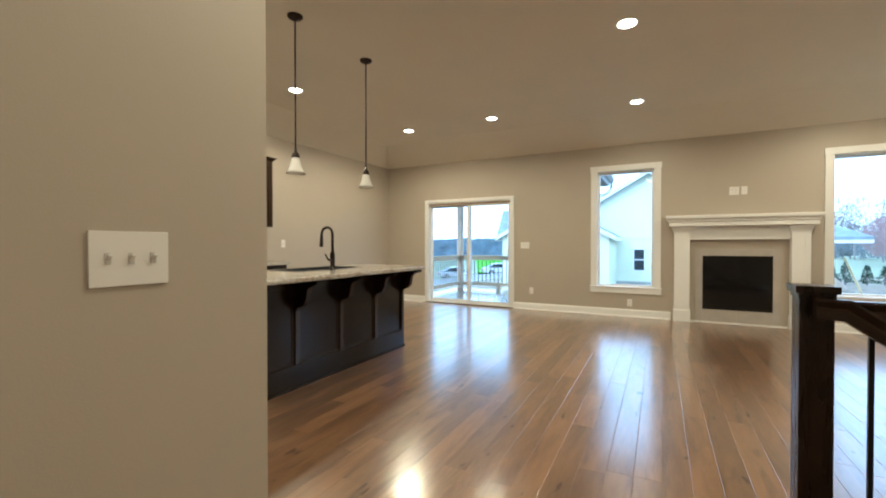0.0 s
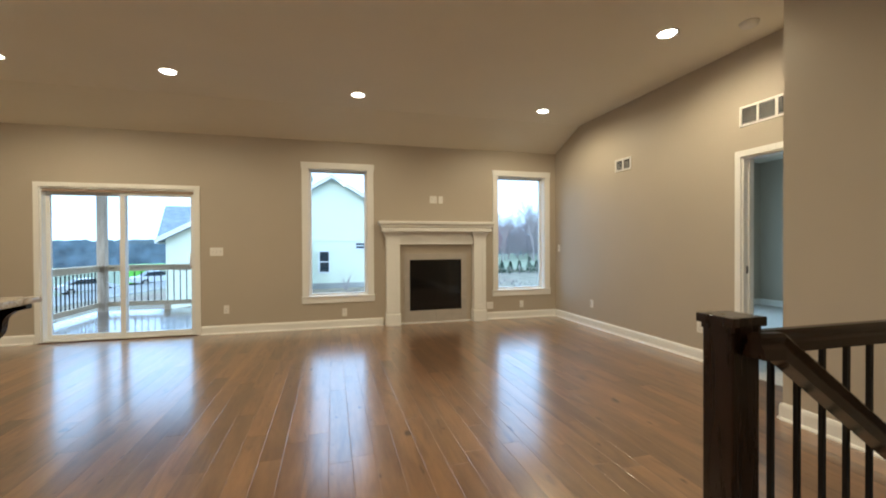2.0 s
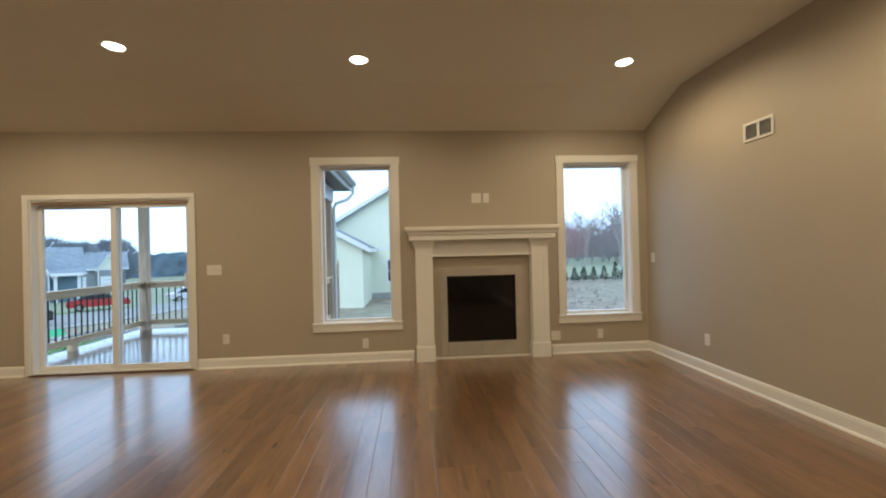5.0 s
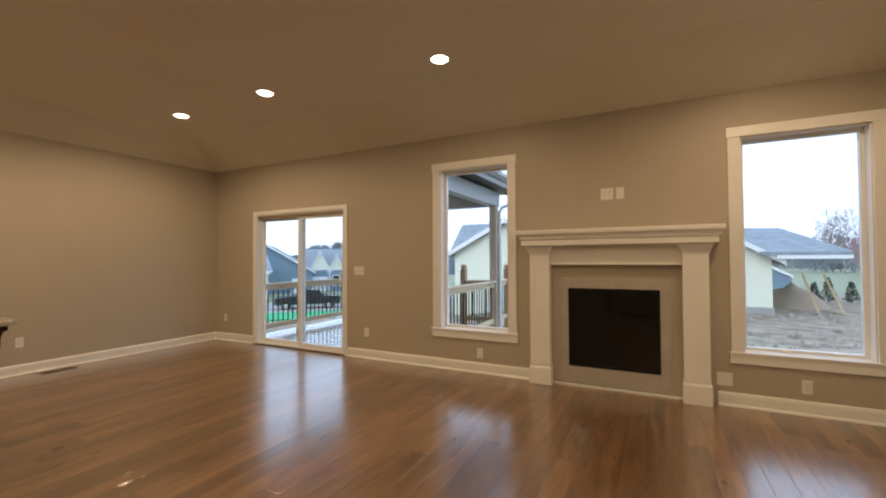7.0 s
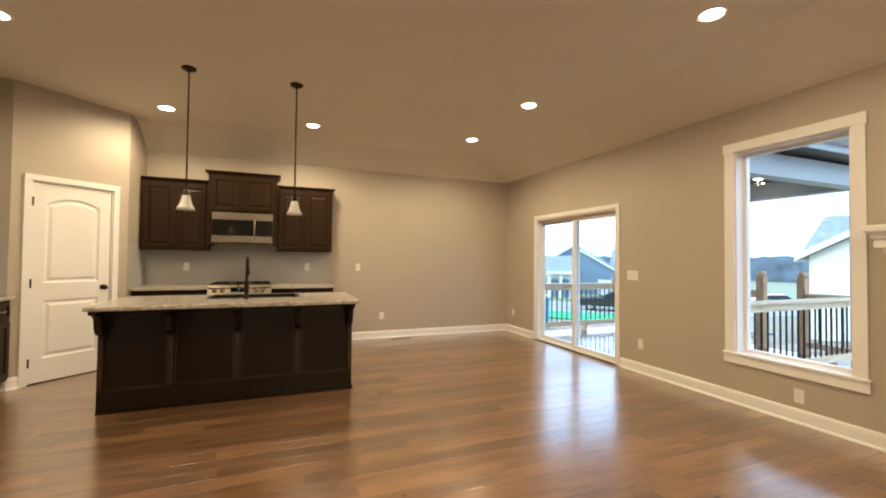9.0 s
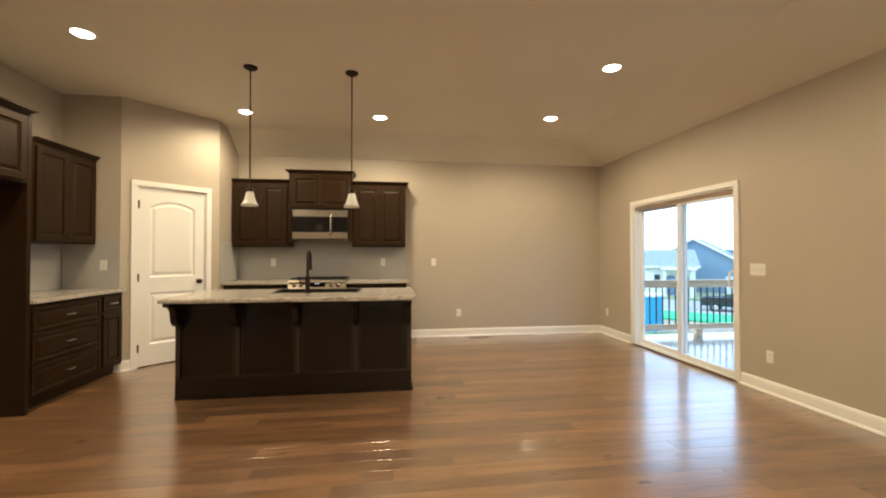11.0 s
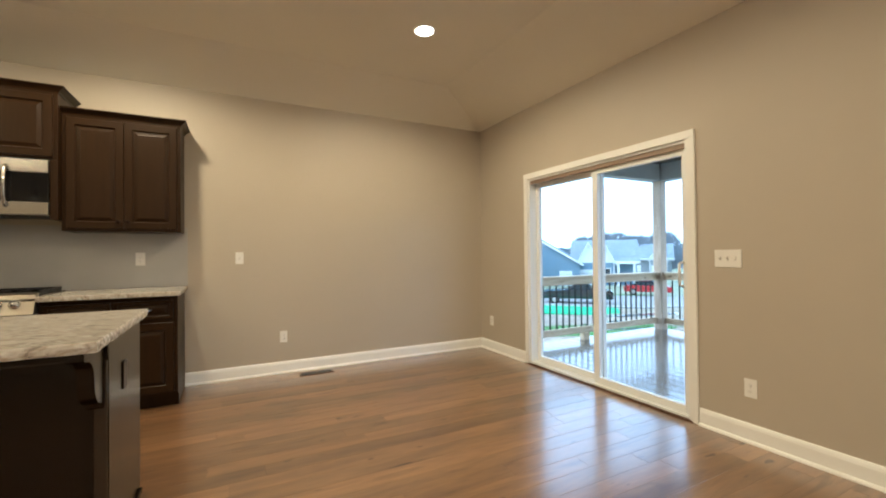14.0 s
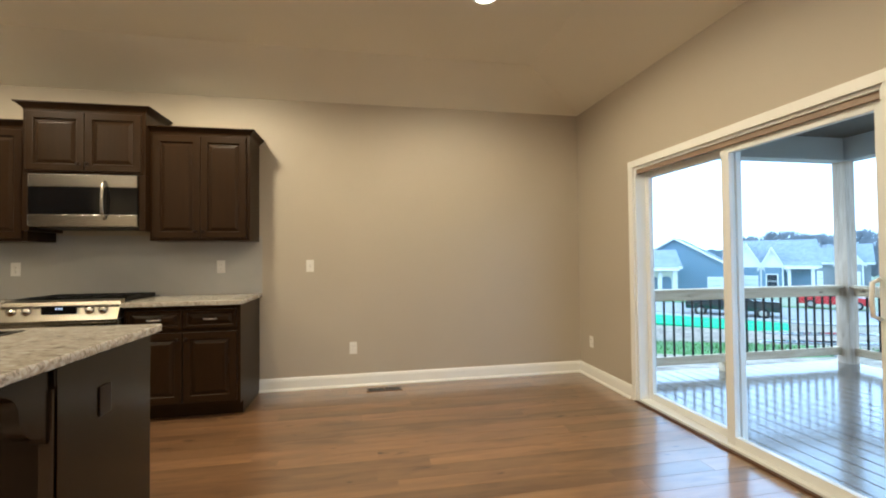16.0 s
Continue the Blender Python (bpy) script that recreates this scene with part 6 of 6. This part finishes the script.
LILAC = mat("pale budding twigs", (0.42, 0.37, 0.39), 0.9, var=0.2)
rnd = random.Random(51)
for x, y, w, h, m_ in ((23.6, 64, 6.5, 5.4, REDTWIG), (28.5, 66, 6, 5.6, LILAC), (33.5, 67, 6.5, 6.2, LILAC), (38, 66, 6.5, 5.4, LILAC)):
    t = thing("budding_tree", (x, y, GZ), "round-crowned tree with reddish budding twigs beyond the evergreens", "tree", "budding trees")
    bm = bmesh.new()
    lathe(bm, [(0.16, -0.3), (0.11, h * 0.3), (0.05, h * 0.75), (0.0001, h * 0.9)], n=7)
    part("trunk", bm, BARK, t)
    bm = bmesh.new()
    twig_mass(bm, 0, 0, 0.3, w, h, 2600, rnd, 0.03)
    part("crown", bm, m_, t)
# blue-grey twig colour carries the haze of distance; no real haze is rendered
HAZE = mat("grey twigs with painted haze", (0.33, 0.37, 0.41), 0.9, var=0.2)
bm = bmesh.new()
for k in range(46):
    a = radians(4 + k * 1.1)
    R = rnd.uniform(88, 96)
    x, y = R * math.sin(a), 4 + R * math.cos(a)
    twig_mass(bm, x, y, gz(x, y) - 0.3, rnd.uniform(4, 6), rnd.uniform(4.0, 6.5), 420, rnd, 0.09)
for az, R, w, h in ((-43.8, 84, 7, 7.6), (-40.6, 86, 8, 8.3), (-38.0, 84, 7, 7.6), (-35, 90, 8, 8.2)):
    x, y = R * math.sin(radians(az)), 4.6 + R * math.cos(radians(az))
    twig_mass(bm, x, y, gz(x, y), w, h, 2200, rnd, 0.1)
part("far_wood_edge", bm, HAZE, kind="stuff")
# thickets behind the yard: far twigs beyond counting
bm = bmesh.new()
rnd = random.Random(31)
for k in range(90):
    x, y = rnd.uniform(26, 66), rnd.uniform(68, 96)
    h = rnd.uniform(7, 11)
    z0_ = gz(x, y)
    tube(bm, [(x, y, z0_ - 0.3), (x + rnd.uniform(-0.4, 0.4), y, z0_ + h * 0.55), (x + rnd.uniform(-0.8, 0.8), y, z0_ + h)], [0.12, 0.07, 0.02], 4)
    for q in range(110):
        f = rnd.uniform(0.22, 0.95)
        L = h * (0.34 * (1.1 - f) + 0.08) * rnd.uniform(0.5, 1.1)
        a = rnd.uniform(0, 6.283)
        d = Vector((math.cos(a), math.sin(a), rnd.uniform(0.3, 1.4))).normalized() * L
        p = Vector((x + rnd.uniform(-0.2, 0.2) * (1 + 5 * f), y, z0_ + h * f))
        r = 0.035
        side = d.cross(Vector((0, 1, 0.3))).normalized() * r
        bm.faces.new([bm.verts.new(p + side), bm.verts.new(p - side), bm.verts.new(p + d)])
        up = Vector((0, 0, r))
        bm.faces.new([bm.verts.new(p + up), bm.verts.new(p - up), bm.verts.new(p + d)])
part("thicket", bm, BARK, kind="stuff")
# distant woods, with haze mixed into their colour
bm = bmesh.new()
rnd = random.Random(8)
prev = None
for i in range(420):
    a = radians(-75 + 125 * i / 419)
    R = 210
    h = 3.0 + 2.2 * noise.noise((i * 0.02, 0, 3)) + 0.9 * noise.noise((i * 0.35, 2, 3)) + rnd.uniform(-0.3, 0.3)
    p = (R * math.sin(a), R * math.cos(a))
    cur = (bm.verts.new((*p, GZ - 1)), bm.verts.new((*p, GZ + 1.6 + h)), bm.verts.new((p[0] * 1.05, p[1] * 1.05, GZ + 1.6 + h * 0.9)))
    if prev:
        bm.faces.new((prev[0], cur[0], cur[1], prev[1]))
        bm.faces.new((prev[1], cur[1], cur[2], prev[2]))
    prev = cur
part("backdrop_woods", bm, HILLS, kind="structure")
bm = bmesh.new()
prev = None
for i in range(300):
    a = radians(-78 + 70 * i / 299)
    p = (118 * math.sin(a), 118 * math.cos(a))
    h = 2.15 + 0.9 * noise.noise((i * 0.03, 0, 7)) + 0.35 * noise.noise((i * 0.3, 2, 7)) + rnd.uniform(-0.12, 0.12)
    cur = (bm.verts.new((*p, GZ - 5)), bm.verts.new((*p, h)), bm.verts.new((p[0] * 1.04, p[1] * 1.04, h * 0.9)))
    if prev:
        bm.faces.new((prev[0], cur[0], cur[1], prev[1]))
        bm.faces.new((prev[1], cur[1], cur[2], prev[2]))
    prev = cur
# bluish treeline colour includes the haze in front of it
part("backdrop_treeline", bm, mat("haze-tinted treeline", (0.16, 0.22, 0.28), 0.9, var=0.3, scale=0.5), kind="structure")

# ---- floor planks ----
PW = 0.127
floor_ob = bpy.data.objects["floor"]
rnd = random.Random(12)
lens_ = [0.6, 0.9, 1.2, 1.5, 1.8, 2.1]


def plank_geo(bm, x0, x1, y0, y1, c=0.0017):
    zt, zb = 0.0, -0.0115
    o = [bm.verts.new((x, y, zt - 0.0004)) for x, y in ((x0, y0), (x1, y0), (x1, y1), (x0, y1))]
    i_ = [bm.verts.new((x, y, zt)) for x, y in ((x0 + c, y0 + c), (x1 - c, y0 + c), (x1 - c, y1 - c), (x0 + c, y1 - c))]
    b_ = [bm.verts.new((x, y, zb)) for x, y in ((x0, y0), (x1, y0), (x1, y1), (x0, y1))]
    bm.faces.new(i_)
    for k in range(4):
        j = (k + 1) % 4
        bm.faces.new((o[k], o[j], i_[j], i_[k]))
        bm.faces.new((b_[k], b_[j], o[j], o[k]))


pmesh = {}
for L in lens_:
    bm = bmesh.new()
    plank_geo(bm, 0.0003, PW - 0.0003, 0.0003, L - 0.0003)
    me = bpy.data.meshes.new("plank")
    bm.to_mesh(me)
    bm.free()
    me.materials.append(FLOORM)
    pmesh[L] = me
todo = []
nx = int((EX - WX) / PW) + 1
for i in range(nx):
    x = WX + i * PW
    y = -2.2 - rnd.uniform(0, 1.2)
    while y < NY:
        L = rnd.choice(lens_)
        todo.append((x, y, L))
        y += L
near, far, split = [], [], []
for x, y, L in todo:
    inside_well = x + PW > 0.72 and x < 2.56 and y + L > 0.95 and y < 1.93
    if inside_well:
        if y < 0.95 - 0.1:
            far.append((x, y, 0.95 - y))
        if y + L > 1.93 + 0.05:
            far.append((x, 1.93, y + L - 1.93))
        if x < 0.72 - 0.02:
            split.append((x, 0.72, max(y, 0.95), min(y + L, 1.93)))
        continue
    if x > EX - 0.01 or (x > SX and y + L < SY) or (x < -3.6 and y + L < 0.9):
        continue
    if y < -2.2 or y + L > NY + 0.1 or x + PW > EX + 0.1:
        far.append((x, y, L))
    else:
        near.append((x, y, L))
near.sort(key=lambda q: abs(q[0] + 0.9) * 0.8 + abs(q[1] + q[2] / 2 - 5.0))
far += near[300:]
near = near[:300]
for x, y, L in near:
    ob = new("plank", pmesh[L])
    ob.parent = floor_ob
    ob.location = (x, y, 0)
bm = bmesh.new()
for x, y, L in far:
    y0_, y1_ = max(y, -2.2), min(y + L, NY)
    x1_ = min(x + PW, EX)
    if y1_ - y0_ > 0.05 and x1_ - x > 0.02:
        plank_geo(bm, x + 0.0003, x1_ - 0.0003, y0_ + 0.0003, y1_ - 0.0003)
for x0_, x1_, y0_, y1_ in split:
    plank_geo(bm, x0_ + 0.0003, x1_, y0_ + 0.0003, y1_ - 0.0003)
bmesh.ops.recalc_face_normals(bm, faces=bm.faces)
me = bpy.data.meshes.new("floor_planks")
bm.to_mesh(me)
bm.free()
me.materials.append(FLOORI)
ob = new("floor_planks", me)
ob.parent = floor_ob
tagged(ob, kind="stuff")
